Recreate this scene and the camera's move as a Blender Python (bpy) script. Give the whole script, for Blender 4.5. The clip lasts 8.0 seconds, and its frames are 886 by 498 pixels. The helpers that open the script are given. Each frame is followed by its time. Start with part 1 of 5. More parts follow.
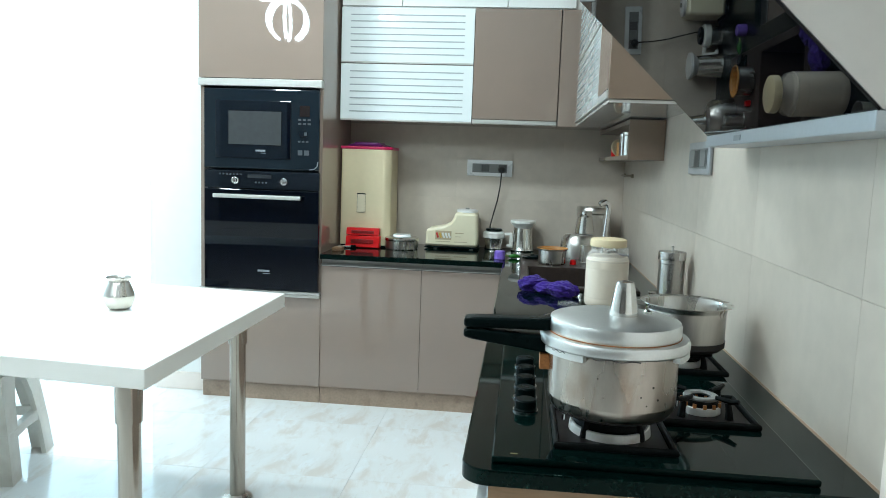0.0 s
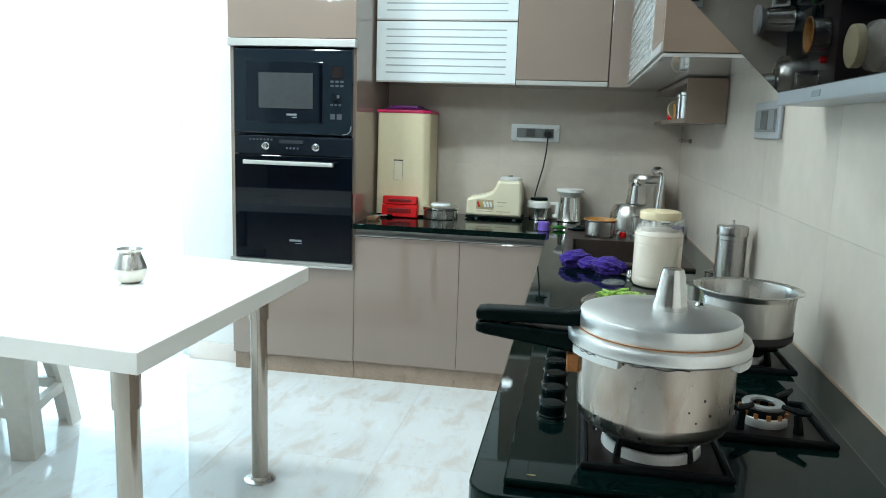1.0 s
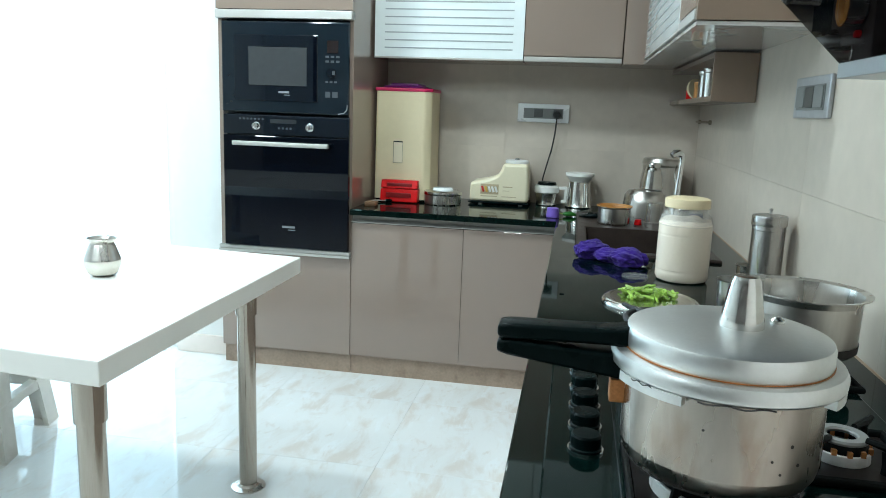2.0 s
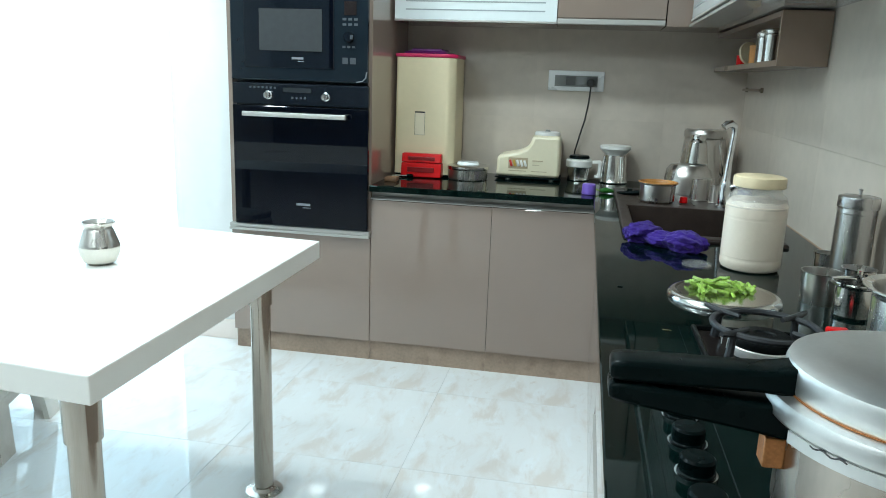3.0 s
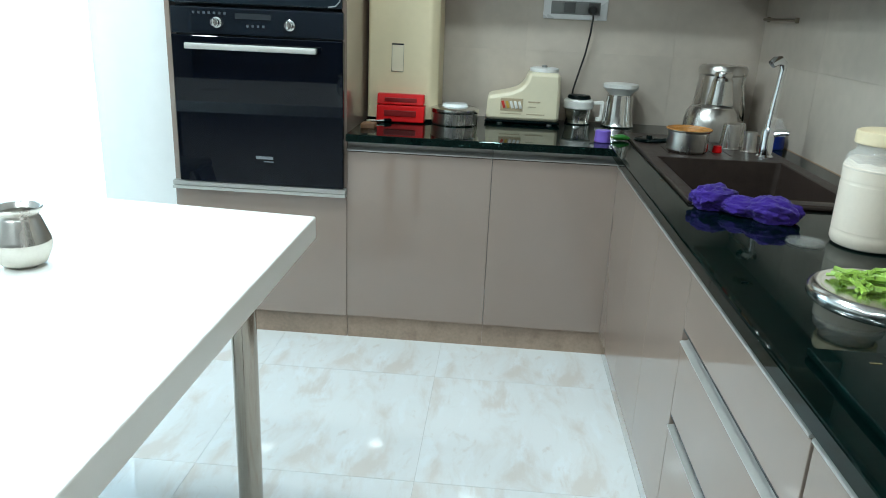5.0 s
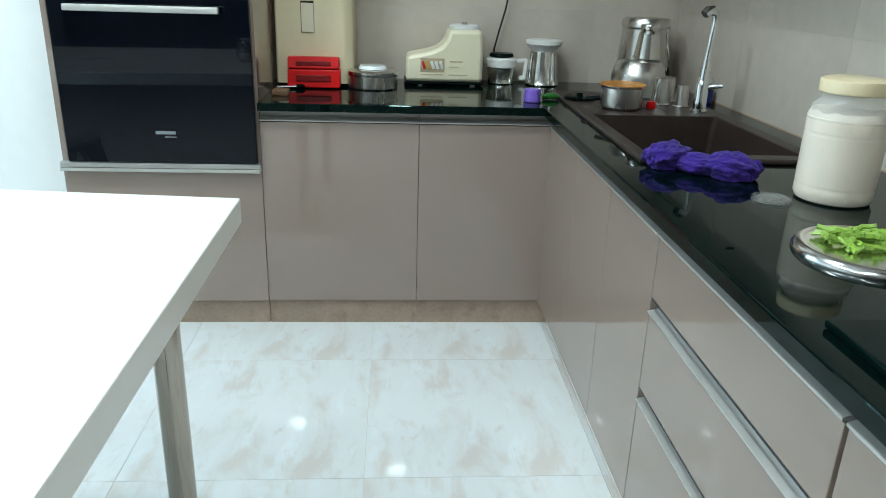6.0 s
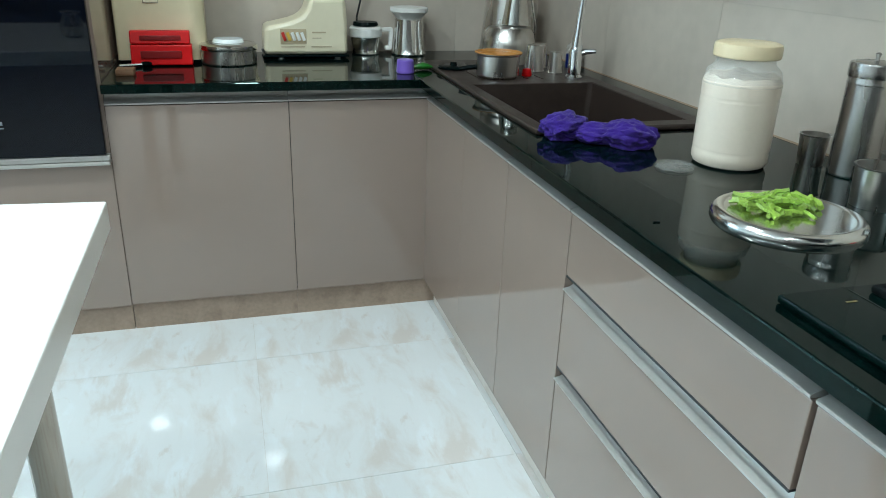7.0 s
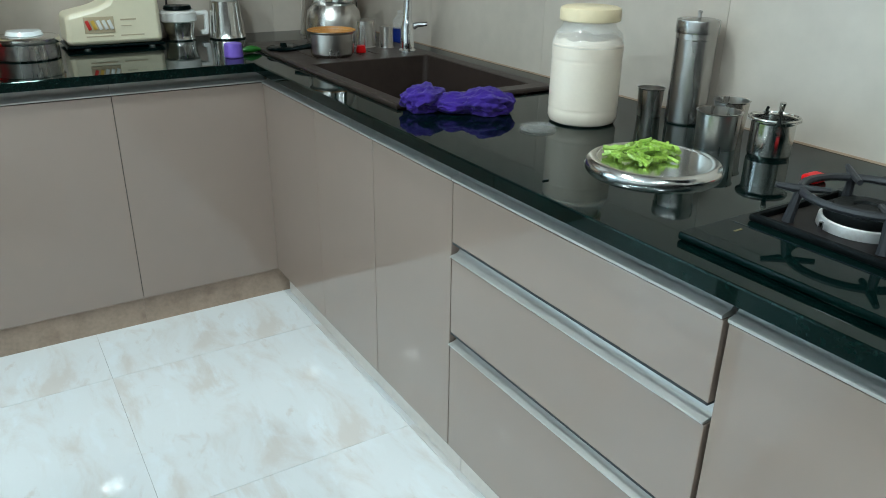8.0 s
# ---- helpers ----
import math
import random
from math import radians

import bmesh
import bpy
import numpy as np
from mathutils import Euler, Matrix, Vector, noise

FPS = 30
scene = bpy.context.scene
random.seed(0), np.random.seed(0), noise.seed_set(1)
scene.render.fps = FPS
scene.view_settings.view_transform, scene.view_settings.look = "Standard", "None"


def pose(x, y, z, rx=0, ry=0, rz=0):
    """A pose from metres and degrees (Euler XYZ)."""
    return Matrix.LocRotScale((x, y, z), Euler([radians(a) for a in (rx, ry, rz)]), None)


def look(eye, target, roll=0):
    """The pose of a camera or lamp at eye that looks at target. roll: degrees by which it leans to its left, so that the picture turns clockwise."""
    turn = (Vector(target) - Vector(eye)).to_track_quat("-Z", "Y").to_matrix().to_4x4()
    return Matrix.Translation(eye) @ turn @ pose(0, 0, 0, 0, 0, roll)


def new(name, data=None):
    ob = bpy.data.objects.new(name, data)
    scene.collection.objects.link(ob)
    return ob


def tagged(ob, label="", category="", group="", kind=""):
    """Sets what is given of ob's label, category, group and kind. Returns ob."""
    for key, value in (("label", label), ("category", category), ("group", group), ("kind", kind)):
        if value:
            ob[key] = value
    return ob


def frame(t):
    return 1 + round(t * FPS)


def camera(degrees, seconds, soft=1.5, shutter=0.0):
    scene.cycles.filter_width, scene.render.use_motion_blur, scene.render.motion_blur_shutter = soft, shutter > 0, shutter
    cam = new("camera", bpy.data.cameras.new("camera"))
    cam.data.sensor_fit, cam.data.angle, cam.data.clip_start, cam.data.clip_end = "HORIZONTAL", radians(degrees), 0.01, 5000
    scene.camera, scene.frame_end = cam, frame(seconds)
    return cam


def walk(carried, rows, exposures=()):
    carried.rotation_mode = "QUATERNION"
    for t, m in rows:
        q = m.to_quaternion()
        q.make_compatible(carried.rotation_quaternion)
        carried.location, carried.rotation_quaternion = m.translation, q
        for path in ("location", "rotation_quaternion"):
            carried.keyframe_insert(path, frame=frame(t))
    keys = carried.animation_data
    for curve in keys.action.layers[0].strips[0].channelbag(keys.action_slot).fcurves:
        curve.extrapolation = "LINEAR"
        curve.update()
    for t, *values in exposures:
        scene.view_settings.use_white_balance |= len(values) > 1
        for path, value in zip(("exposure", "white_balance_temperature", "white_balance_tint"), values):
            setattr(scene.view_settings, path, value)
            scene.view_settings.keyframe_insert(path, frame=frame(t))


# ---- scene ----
cam = camera(61.6, 8.0, soft=0.95)
PATH = [
    (0, (0.047, -3.662, 1.272), (-0.157, -1.686, 1.039), 2.0),
    (0.5, (0.077, -3.542, 1.267), (-0.222, -1.584, 0.988), 1.7),
    (1, (0.09, -3.439, 1.265), (-0.252, -1.496, 0.939), 1.9),
    (2.5, (-0.022, -3.119, 1.243), (-0.355, -1.188, 0.842), 2.2),
    (3, (-0.081, -3.007, 1.237), (-0.434, -1.09, 0.789), 2.0),
    (3.5, (-0.135, -2.9, 1.223), (-0.491, -0.989, 0.751), 2.0),
    (4, (-0.216, -2.784, 1.224), (-0.537, -0.875, 0.721), 2.3),
    (4.2, (-0.262, -2.731, 1.225), (-0.553, -0.828, 0.68), 2.5),
    (5.5, (-0.48, -2.512, 1.209), (-0.487, -0.617, 0.571), 2.2),
    (6, (-0.516, -2.424, 1.189), (-0.384, -0.553, 0.495), 1.8),
    (6.5, (-0.565, -2.336, 1.186), (-0.253, -0.504, 0.446), 1.0),
    (7, (-0.605, -2.292, 1.183), (-0.084, -0.517, 0.423), 1.9),
    (7.5, (-0.683, -2.255, 1.175), (0.091, -0.598, 0.367), 1.9),
    (8, (-0.744, -2.238, 1.175), (0.232, -0.686, 0.376), 0.9),
]
walk(cam, [(t, look(eye, target, roll)) for t, eye, target, roll in PATH], [(0, -0.42, 5250, -5), (8, -0.66, 5250, -5)])

# ---- light ----
world = bpy.data.worlds.new("sky")
scene.world = world
world.use_nodes = True
wn = world.node_tree.nodes
sky = wn.new("ShaderNodeTexSky")
sky.sky_type, sky.sun_disc = "NISHITA", False
sky.sun_elevation, sky.sun_rotation = radians(50), radians(-20)
wn["Background"].inputs["Strength"].default_value = 0.15
world.node_tree.links.new(sky.outputs["Color"], wn["Background"].inputs["Color"])


def area_lamp(name, m, size_x, size_y, watts, colour):
    data = bpy.data.lights.new(name, "AREA")
    data.shape, data.size, data.size_y, data.energy, data.color = "RECTANGLE", size_x, size_y, watts, colour
    lamp = new(name, data)
    lamp.matrix_world = m
    return lamp


WINDOW_WATTS = 104
area_lamp("window_daylight", look((-2.95, 0.55, 1.25), (-2.2, -3.0, 0.6)), 2.0, 2.3, WINDOW_WATTS, (0.80, 0.93, 1.0))
# place and watts of ceiling downlights: first inferred, other five added to soften shadows
DOWNLIGHTS_AND_FILL = [(-0.48, -2.8, 8), (-0.66, -0.92, 25), (-1.60, -1.02, 25), (-2.4, -1.8, 20), (-2.4, -3.3, 20), (-1.4, -3.5, 22)]
CEIL = 2.75
for dx, dy, watts in DOWNLIGHTS_AND_FILL:
    area_lamp("downlight_fill_lamp", look((dx, dy, CEIL - 0.03), (dx, dy, 0)), 0.15, 0.15, watts, (1.0, 0.94, 0.84))

# ---- materials ----


def base_material(name):
    m = bpy.data.materials.new(name)
    m.use_nodes = True
    return m, m.node_tree.nodes, m.node_tree.links, m.node_tree.nodes["Principled BSDF"]


def surf(name, col, rough=0.5, metal=0.0, var=0.12, scale=6.0, bump=0.0, bscale=80.0, coat=0.0, ior=1.5, rvar=0.08,
         stretch=(1, 1, 1), stain=None, amount=0.0, sheen=0.0, coat_ior=1.5):
    """A surface with colour variation at two scales, uneven gloss, fine relief and optional stains."""
    m, n, l, p = base_material(name)
    tc = n.new("ShaderNodeTexCoord")
    info = n.new("ShaderNodeObjectInfo")
    off = n.new("ShaderNodeVectorMath")
    off.operation = "MULTIPLY_ADD"
    off.inputs[1].default_value = stretch
    l.new(tc.outputs["Object"], off.inputs[0])
    l.new(info.outputs["Random"], off.inputs[2])
    big, fine = n.new("ShaderNodeTexNoise"), n.new("ShaderNodeTexNoise")
    for node, s, d in ((big, scale, 4), (fine, scale * 9, 3)):
        node.inputs["Scale"].default_value, node.inputs["Detail"].default_value = s, d
        l.new(off.outputs[0], node.inputs["Vector"])
    mixf = n.new("ShaderNodeMath")
    mixf.operation = "MULTIPLY_ADD"
    mixf.inputs[1].default_value = 0.4
    l.new(fine.outputs["Fac"], mixf.inputs[0])
    half = n.new("ShaderNodeMath")
    half.operation = "MULTIPLY"
    half.inputs[1].default_value = 0.6
    l.new(big.outputs["Fac"], half.inputs[0])
    l.new(half.outputs[0], mixf.inputs[2])
    ramp = n.new("ShaderNodeValToRGB")
    ramp.color_ramp.elements[0].position, ramp.color_ramp.elements[1].position = 0.3, 0.7
    ramp.color_ramp.elements[0].color = (*[c * (1 - var) for c in col], 1)
    ramp.color_ramp.elements[1].color = (*[min(1, c * (1 + var)) for c in col], 1)
    l.new(mixf.outputs[0], ramp.inputs[0])
    colour = ramp.outputs[0]
    if stain:
        sn = n.new("ShaderNodeTexNoise")
        sn.inputs["Scale"].default_value, sn.inputs["Detail"].default_value = scale * 1.7, 6
        l.new(off.outputs[0], sn.inputs["Vector"])
        sr = n.new("ShaderNodeMapRange")
        sr.inputs["From Min"].default_value, sr.inputs["From Max"].default_value = 0.54, 0.72
        sr.inputs["To Max"].default_value = amount
        l.new(sn.outputs["Fac"], sr.inputs["Value"])
        mx = n.new("ShaderNodeMix")
        mx.data_type = "RGBA"
        mx.inputs["B"].default_value = (*stain, 1)
        l.new(sr.outputs[0], mx.inputs["Factor"])
        l.new(colour, mx.inputs["A"])
        colour = mx.outputs["Result"]
    l.new(colour, p.inputs["Base Color"])
    rr = n.new("ShaderNodeMapRange")
    rr.inputs["To Min"].default_value, rr.inputs["To Max"].default_value = max(0.0, rough - rvar), min(1, rough + rvar)
    l.new(big.outputs["Fac"], rr.inputs["Value"])
    l.new(rr.outputs[0], p.inputs["Roughness"])
    p.inputs["Metallic"].default_value = metal
    p.inputs["IOR"].default_value = ior
    p.inputs["Coat Weight"].default_value = coat
    p.inputs["Coat Roughness"].default_value = 0.02
    p.inputs["Coat IOR"].default_value = coat_ior
    p.inputs["Sheen Weight"].default_value = sheen
    if bump:
        bn = n.new("ShaderNodeTexNoise")
        bn.inputs["Scale"].default_value, bn.inputs["Detail"].default_value = bscale, 4
        l.new(off.outputs[0], bn.inputs["Vector"])
        bp = n.new("ShaderNodeBump")
        bp.inputs["Strength"].default_value, bp.inputs["Distance"].default_value = bump, 0.002
        l.new(bn.outputs["Fac"], bp.inputs["Height"])
        l.new(bp.outputs[0], p.inputs["Normal"])
    return m


def marble(name):
    """Polished cream vitrified tile: slanting beige clouds, thin veins and a few rusty flecks, the same print on every tile."""
    m, n, l, p = base_material(name)
    tc, mp = n.new("ShaderNodeTexCoord"), n.new("ShaderNodeMapping")
    mp.inputs["Rotation"].default_value = (0, 0, radians(28))
    mp.inputs["Scale"].default_value = (1.9, 0.75, 1)
    l.new(tc.outputs["Object"], mp.inputs["Vector"])

    def layer(scale, detail, distortion, lo, hi, to, vec):
        t = n.new("ShaderNodeTexNoise")
        t.inputs["Scale"].default_value, t.inputs["Detail"].default_value, t.inputs["Distortion"].default_value = scale, detail, distortion
        t.inputs["Roughness"].default_value = 0.62
        l.new(vec, t.inputs["Vector"])
        r = n.new("ShaderNodeMapRange")
        r.interpolation_type = "SMOOTHSTEP"
        r.inputs["From Min"].default_value, r.inputs["From Max"].default_value, r.inputs["To Max"].default_value = lo, hi, to
        l.new(t.outputs["Fac"], r.inputs["Value"])
        return r.outputs[0]

    def blend(a, colour, fac):
        mx = n.new("ShaderNodeMix")
        mx.data_type = "RGBA"
        mx.inputs["B"].default_value = (*colour, 1)
        l.new(fac, mx.inputs["Factor"])
        if isinstance(a, tuple):
            mx.inputs["A"].default_value = (*a, 1)
        else:
            l.new(a, mx.inputs["A"])
        return mx.outputs["Result"]
    slanted, plain = mp.outputs[0], tc.outputs["Object"]
    c = blend((0.765, 0.765, 0.755), (0.665, 0.610, 0.558), layer(4.2, 9, 0.5, 0.44, 0.66, 0.9, slanted))
    c = blend(c, (0.80, 0.82, 0.83), layer(6.5, 7, 0.3, 0.52, 0.68, 0.8, slanted))
    c = blend(c, (0.575, 0.475, 0.395), layer(11.0, 8, 0.8, 0.58, 0.74, 0.42, slanted))
    c = blend(c, (0.50, 0.38, 0.30), layer(9.0, 5, 0.2, 0.68, 0.78, 0.4, plain))
    l.new(c, p.inputs["Base Color"])
    p.inputs["Roughness"].default_value = 0.035
    return m


def granite(name):
    """Polished black-green granite with small flecks."""
    m, n, l, p = base_material(name)
    tc = n.new("ShaderNodeTexCoord")
    vo = n.new("ShaderNodeTexVoronoi")
    vo.inputs["Scale"].default_value = 260
    no = n.new("ShaderNodeTexNoise")
    no.inputs["Scale"].default_value, no.inputs["Detail"].default_value = 30, 5
    for node in (vo, no):
        l.new(tc.outputs["Object"], node.inputs["Vector"])
    mul = n.new("ShaderNodeMath")
    mul.operation = "MULTIPLY"
    l.new(vo.outputs["Color"], mul.inputs[0])
    l.new(no.outputs["Fac"], mul.inputs[1])
    r = n.new("ShaderNodeValToRGB")
    r.color_ramp.elements[0].position, r.color_ramp.elements[1].position = 0.25, 0.75
    r.color_ramp.elements[0].color, r.color_ramp.elements[1].color = (0.001, 0.004, 0.0035, 1), (0.003, 0.014, 0.011, 1)
    l.new(mul.outputs[0], r.inputs[0])
    l.new(r.outputs[0], p.inputs["Base Color"])
    p.inputs["Roughness"].default_value = 0.035
    p.inputs["IOR"].default_value = 1.27
    p.inputs["Specular Tint"].default_value = (0.72, 1.0, 0.88, 1)
    return m


def clear(name, rough=0.02, col=(0.95, 0.96, 0.95), ior=1.45):
    m, n, l, p = base_material(name)
    p.inputs["Base Color"].default_value = (*col, 1)
    p.inputs["Transmission Weight"].default_value = 1.0
    p.inputs["Roughness"].default_value, p.inputs["IOR"].default_value = rough, ior
    return m


def film_plastic(name, mix=0.17):
    """Thin clear plastic: mostly see-through, with a milky sheen."""
    m, n, l, p = base_material(name)
    tr, mx = n.new("ShaderNodeBsdfTransparent"), n.new("ShaderNodeMixShader")
    mx.inputs["Fac"].default_value = mix
    p.inputs["Base Color"].default_value, p.inputs["Roughness"].default_value = (0.85, 0.84, 0.80, 1), 0.10
    l.new(tr.outputs[0], mx.inputs[1])
    l.new(p.outputs[0], mx.inputs[2])
    l.new(mx.outputs[0], n["Material Output"].inputs["Surface"])
    return m


def glow(name, col, strength):
    m, n, l, p = base_material(name)
    p.inputs["Emission Color"].default_value = (*col, 1)
    p.inputs["Emission Strength"].default_value = strength
    return m


def sheer(name):
    """Thin white curtain cloth that lets daylight through."""
    m, n, l, p = base_material(name)
    tr, di, mx = n.new("ShaderNodeBsdfTranslucent"), n.new("ShaderNodeBsdfTransparent"), n.new("ShaderNodeMixShader")
    tr.inputs["Color"].default_value = (0.9, 0.92, 0.93, 1)
    mx.inputs["Fac"].default_value = 0.35
    p.inputs["Base Color"].default_value, p.inputs["Roughness"].default_value = (0.85, 0.86, 0.87, 1), 0.9
    mx2 = n.new("ShaderNodeMixShader")
    mx2.inputs["Fac"].default_value = 0.5
    l.new(p.outputs[0], mx2.inputs[1])
    l.new(tr.outputs[0], mx2.inputs[2])
    l.new(mx2.outputs[0], mx.inputs[1])
    l.new(di.outputs[0], mx.inputs[2])
    l.new(mx.outputs[0], n["Material Output"].inputs["Surface"])
    return m


TAUPE = surf("taupe_laminate", (0.262, 0.203, 0.163), 0.45, ior=1.12, var=0.02, scale=1.5, coat=1.0, rvar=0.01, coat_ior=1.75)
TAUPE_SIDE = surf("taupe_panel", (0.240, 0.172, 0.122), 0.3, var=0.06, scale=3, coat=0.6)
TAN = surf("tan_ply_edge", (0.34, 0.22, 0.12), 0.55, var=0.2, scale=4, stretch=(1, 8, 8))
PLINTH = surf("brown_plinth", (0.31, 0.235, 0.175), 0.45, var=0.25, scale=9, stain=(0.16, 0.11, 0.08), amount=0.5)
CARCASS = surf("dark_gap", (0.02, 0.022, 0.024), 0.6)
ALU = surf("aluminium_profile", (0.50, 0.485, 0.455), 0.45, metal=0.65, var=0.05, scale=20, stretch=(0.2, 1, 8))
GRANITE = granite("black_granite")
MARBLE = marble("floor_tile")
SKIRT = surf("cream_stone_skirting", (0.66, 0.60, 0.54), 0.12, var=0.08, scale=6)
GROUT = surf("grout", (0.60, 0.56, 0.52), 0.8, var=0.15)
WALL_GROUT = surf("wall_grout", (0.485, 0.425, 0.355), 0.6, var=0.05)
WALLTILE = surf("wall_tile", (0.525, 0.462, 0.388), 0.34, var=0.10, scale=2.2, bump=0.06, bscale=14, rvar=0.1,
                stain=(0.40, 0.35, 0.30), amount=0.28)
PAINT = surf("white_paint", (0.80, 0.80, 0.78), 0.6, var=0.03, scale=2, bump=0.05, bscale=120)
# unseen ceiling, greyed so that the black hob glass mirrors less brightness
CEILING_DIMMED = surf("ceiling_dimmed", (0.52, 0.51, 0.49), 0.7, var=0.03, scale=2)
REAR_PAINT = surf("brown_grey_paint", (0.20, 0.17, 0.15), 0.6, var=0.05, scale=2)
WARM_PAINT = surf("warm_white_paint", (0.78, 0.70, 0.64), 0.55, var=0.04, scale=2, bump=0.05, bscale=120)
WHITE_GLASS = surf("white_lacquer", (0.80, 0.84, 0.84), 0.2, var=0.02, scale=3, coat=0.7)
STRIP = surf("grey_strip", (0.33, 0.36, 0.37), 0.35, var=0.05)
UNDER = surf("pale_underside", (0.55, 0.53, 0.50), 0.22, var=0.05, coat=0.6)
TABLE_WHITE = surf("white_tabletop", (0.86, 0.84, 0.79), 0.3, var=0.02, scale=3, coat=0.3)
STEEL = surf("polished_steel", (0.66, 0.65, 0.62), 0.16, metal=1.0, var=0.06, scale=30, rvar=0.06, stretch=(0.3, 0.3, 4))
STEEL_BRUSH = surf("brushed_steel", (0.60, 0.575, 0.54), 0.28, metal=1.0, var=0.1, scale=14, rvar=0.08, stretch=(1, 1, 0.2))
CANISTER_STEEL = surf("canister_steel", (0.45, 0.435, 0.42), 0.27, metal=1.0, var=0.10, scale=14, rvar=0.06, stretch=(1, 1, 0.2))
SATIN_STEEL = surf("satin_steel", (0.68, 0.655, 0.60), 0.42, metal=1.0, var=0.05, scale=20, rvar=0.05)
LEG_STEEL = surf("leg_steel", (0.40, 0.36, 0.31), 0.11, metal=1.0, var=0.08, scale=10, stretch=(1, 1, 0.15))
CHROME = surf("chrome", (0.80, 0.81, 0.82), 0.13, metal=1.0, var=0.03, rvar=0.03)
COOKER_ALU = surf("worn_aluminium", (0.44, 0.395, 0.345), 0.28, metal=1.0, var=0.08, scale=16, bump=0.03, bscale=60,
                  stain=(0.27, 0.18, 0.12), amount=0.6, stretch=(1, 1, 0.35))
LID_ALU = surf("lid_aluminium", (0.70, 0.70, 0.685), 0.40, metal=1.0, var=0.05, scale=20, bump=0.015, bscale=90,
               stain=(0.50, 0.44, 0.34), amount=0.05)
SOOT = surf("sooty_metal", (0.03, 0.026, 0.024), 0.55, var=0.4, scale=25, bump=0.2)
COPPER = surf("scorched_copper", (0.44, 0.19, 0.06), 0.45, metal=0.5, var=0.3, scale=40)
BAKELITE = surf("black_bakelite", (0.002, 0.005, 0.005), 0.28, ior=1.15, var=0.2, scale=20, bump=0.04)
IRON = surf("cast_iron", (0.004, 0.005, 0.005), 0.42, ior=1.2, var=0.3, scale=50, bump=0.25, bscale=160)
IRON_NEAR = surf("sooty_cast_iron", (0.004, 0.004, 0.004), 0.5, var=0.3, scale=50, bump=0.25, bscale=160, ior=1.2)
IRON_DUSTY = surf("burnt_iron", (0.022, 0.023, 0.026), 0.5, var=0.3, scale=40, bump=0.3, bscale=140)
HOBGLASS = surf("black_hob_glass", (0.002, 0.007, 0.006), 0.03, var=0.2, rvar=0.02, ior=1.18)
TRAY = surf("brown_drip_tray", (0.006, 0.004, 0.0035), 0.4, ior=1.2, var=0.35, scale=18)
OVENGLASS = surf("black_oven_glass", (0.001, 0.002, 0.005), 0.03, var=0.05, rvar=0.004, ior=1.32)
OVENBODY = surf("charcoal_glass", (0.009, 0.014, 0.020), 0.05, var=0.02, rvar=0.004)
OVENWIN = surf("grey_window_mesh", (0.050, 0.053, 0.056), 0.12, var=0.1, scale=40, rvar=0.04)
OVENTRIM = surf("dark_window_border", (0.006, 0.009, 0.014), 0.05, var=0.02, rvar=0.004)
HOODGLASS = surf("black_mirror_glass", (0.002, 0.002, 0.003), 0.012, var=0.1, rvar=0.01, ior=1.29)
HOODSTEEL = surf("hood_grey_steel", (0.42, 0.44, 0.46), 0.35, metal=0.6, var=0.05, scale=10)
HOODSIDE = surf("hood_side_panel", (0.58, 0.55, 0.51), 0.4, metal=0.15, var=0.04, scale=5)
CREAM = surf("cream_plastic", (0.74, 0.64, 0.42), 0.38, var=0.04, scale=4, bump=0.03)
GAUGE = surf("pale_gauge", (0.78, 0.70, 0.52), 0.35, var=0.03)
CREAM_MIX = surf("ivory_plastic", (0.80, 0.73, 0.53), 0.3, var=0.03, scale=5)
RED = surf("red_plastic", (0.58, 0.003, 0.005), 0.35, ior=1.25, var=0.08)
RED_SHADED = surf("shaded_red_plastic", (0.22, 0.004, 0.005), 0.4, var=0.08)
MAGENTA = surf("magenta_plastic", (0.50, 0.01, 0.09), 0.35, var=0.08)
PURPLE = surf("purple_plastic", (0.12, 0.012, 0.14), 0.35, var=0.1)
VIOLET = surf("violet_plastic", (0.20, 0.12, 0.55), 0.35, var=0.08)
CLOTH = surf("purple_cloth", (0.026, 0.005, 0.17), 0.95, var=0.35, scale=20, bump=0.6, bscale=420, sheen=0.1)
FLOUR_JAR = surf("flour_filled_plastic", (0.80, 0.695, 0.565), 0.5, var=0.03, scale=14, coat=0.5, bump=0.05, bscale=60)
JARLID = surf("yellowed_lid", (0.72, 0.60, 0.38), 0.4, var=0.05, scale=10)
JARPLASTIC = film_plastic("clear_jar_plastic")
DISC_PLASTIC = film_plastic("clear_lid_plastic", 0.08)
GLASS = clear("clear_glass")
BEAN = surf("green_bean", (0.30, 0.45, 0.06), 0.35, var=0.55, scale=34, bump=0.1)
SKIRT_STEEL = surf("bright_burner_steel", (0.82, 0.80, 0.77), 0.5, metal=0.6, var=0.06, scale=30, stain=(0.35, 0.22, 0.14), amount=0.25)
PEPPER = surf("green_chilli", (0.03, 0.13, 0.014), 0.3, var=0.25, scale=30)
SINK = surf("brown_composite_sink", (0.030, 0.021, 0.017), 0.40, ior=1.35, var=0.25, scale=40, bump=0.1, bscale=300)
WHITE_PLASTIC = surf("white_plastic", (0.80, 0.79, 0.75), 0.4, var=0.04, scale=6)
STOOL_PLASTIC = surf("aged_white_plastic", (0.74, 0.71, 0.65), 0.45, var=0.06, scale=5, stain=(0.45, 0.38, 0.30), amount=0.3)
SILVER_PLASTIC = surf("silver_plastic", (0.82, 0.82, 0.81), 0.3, metal=0.15, var=0.04)
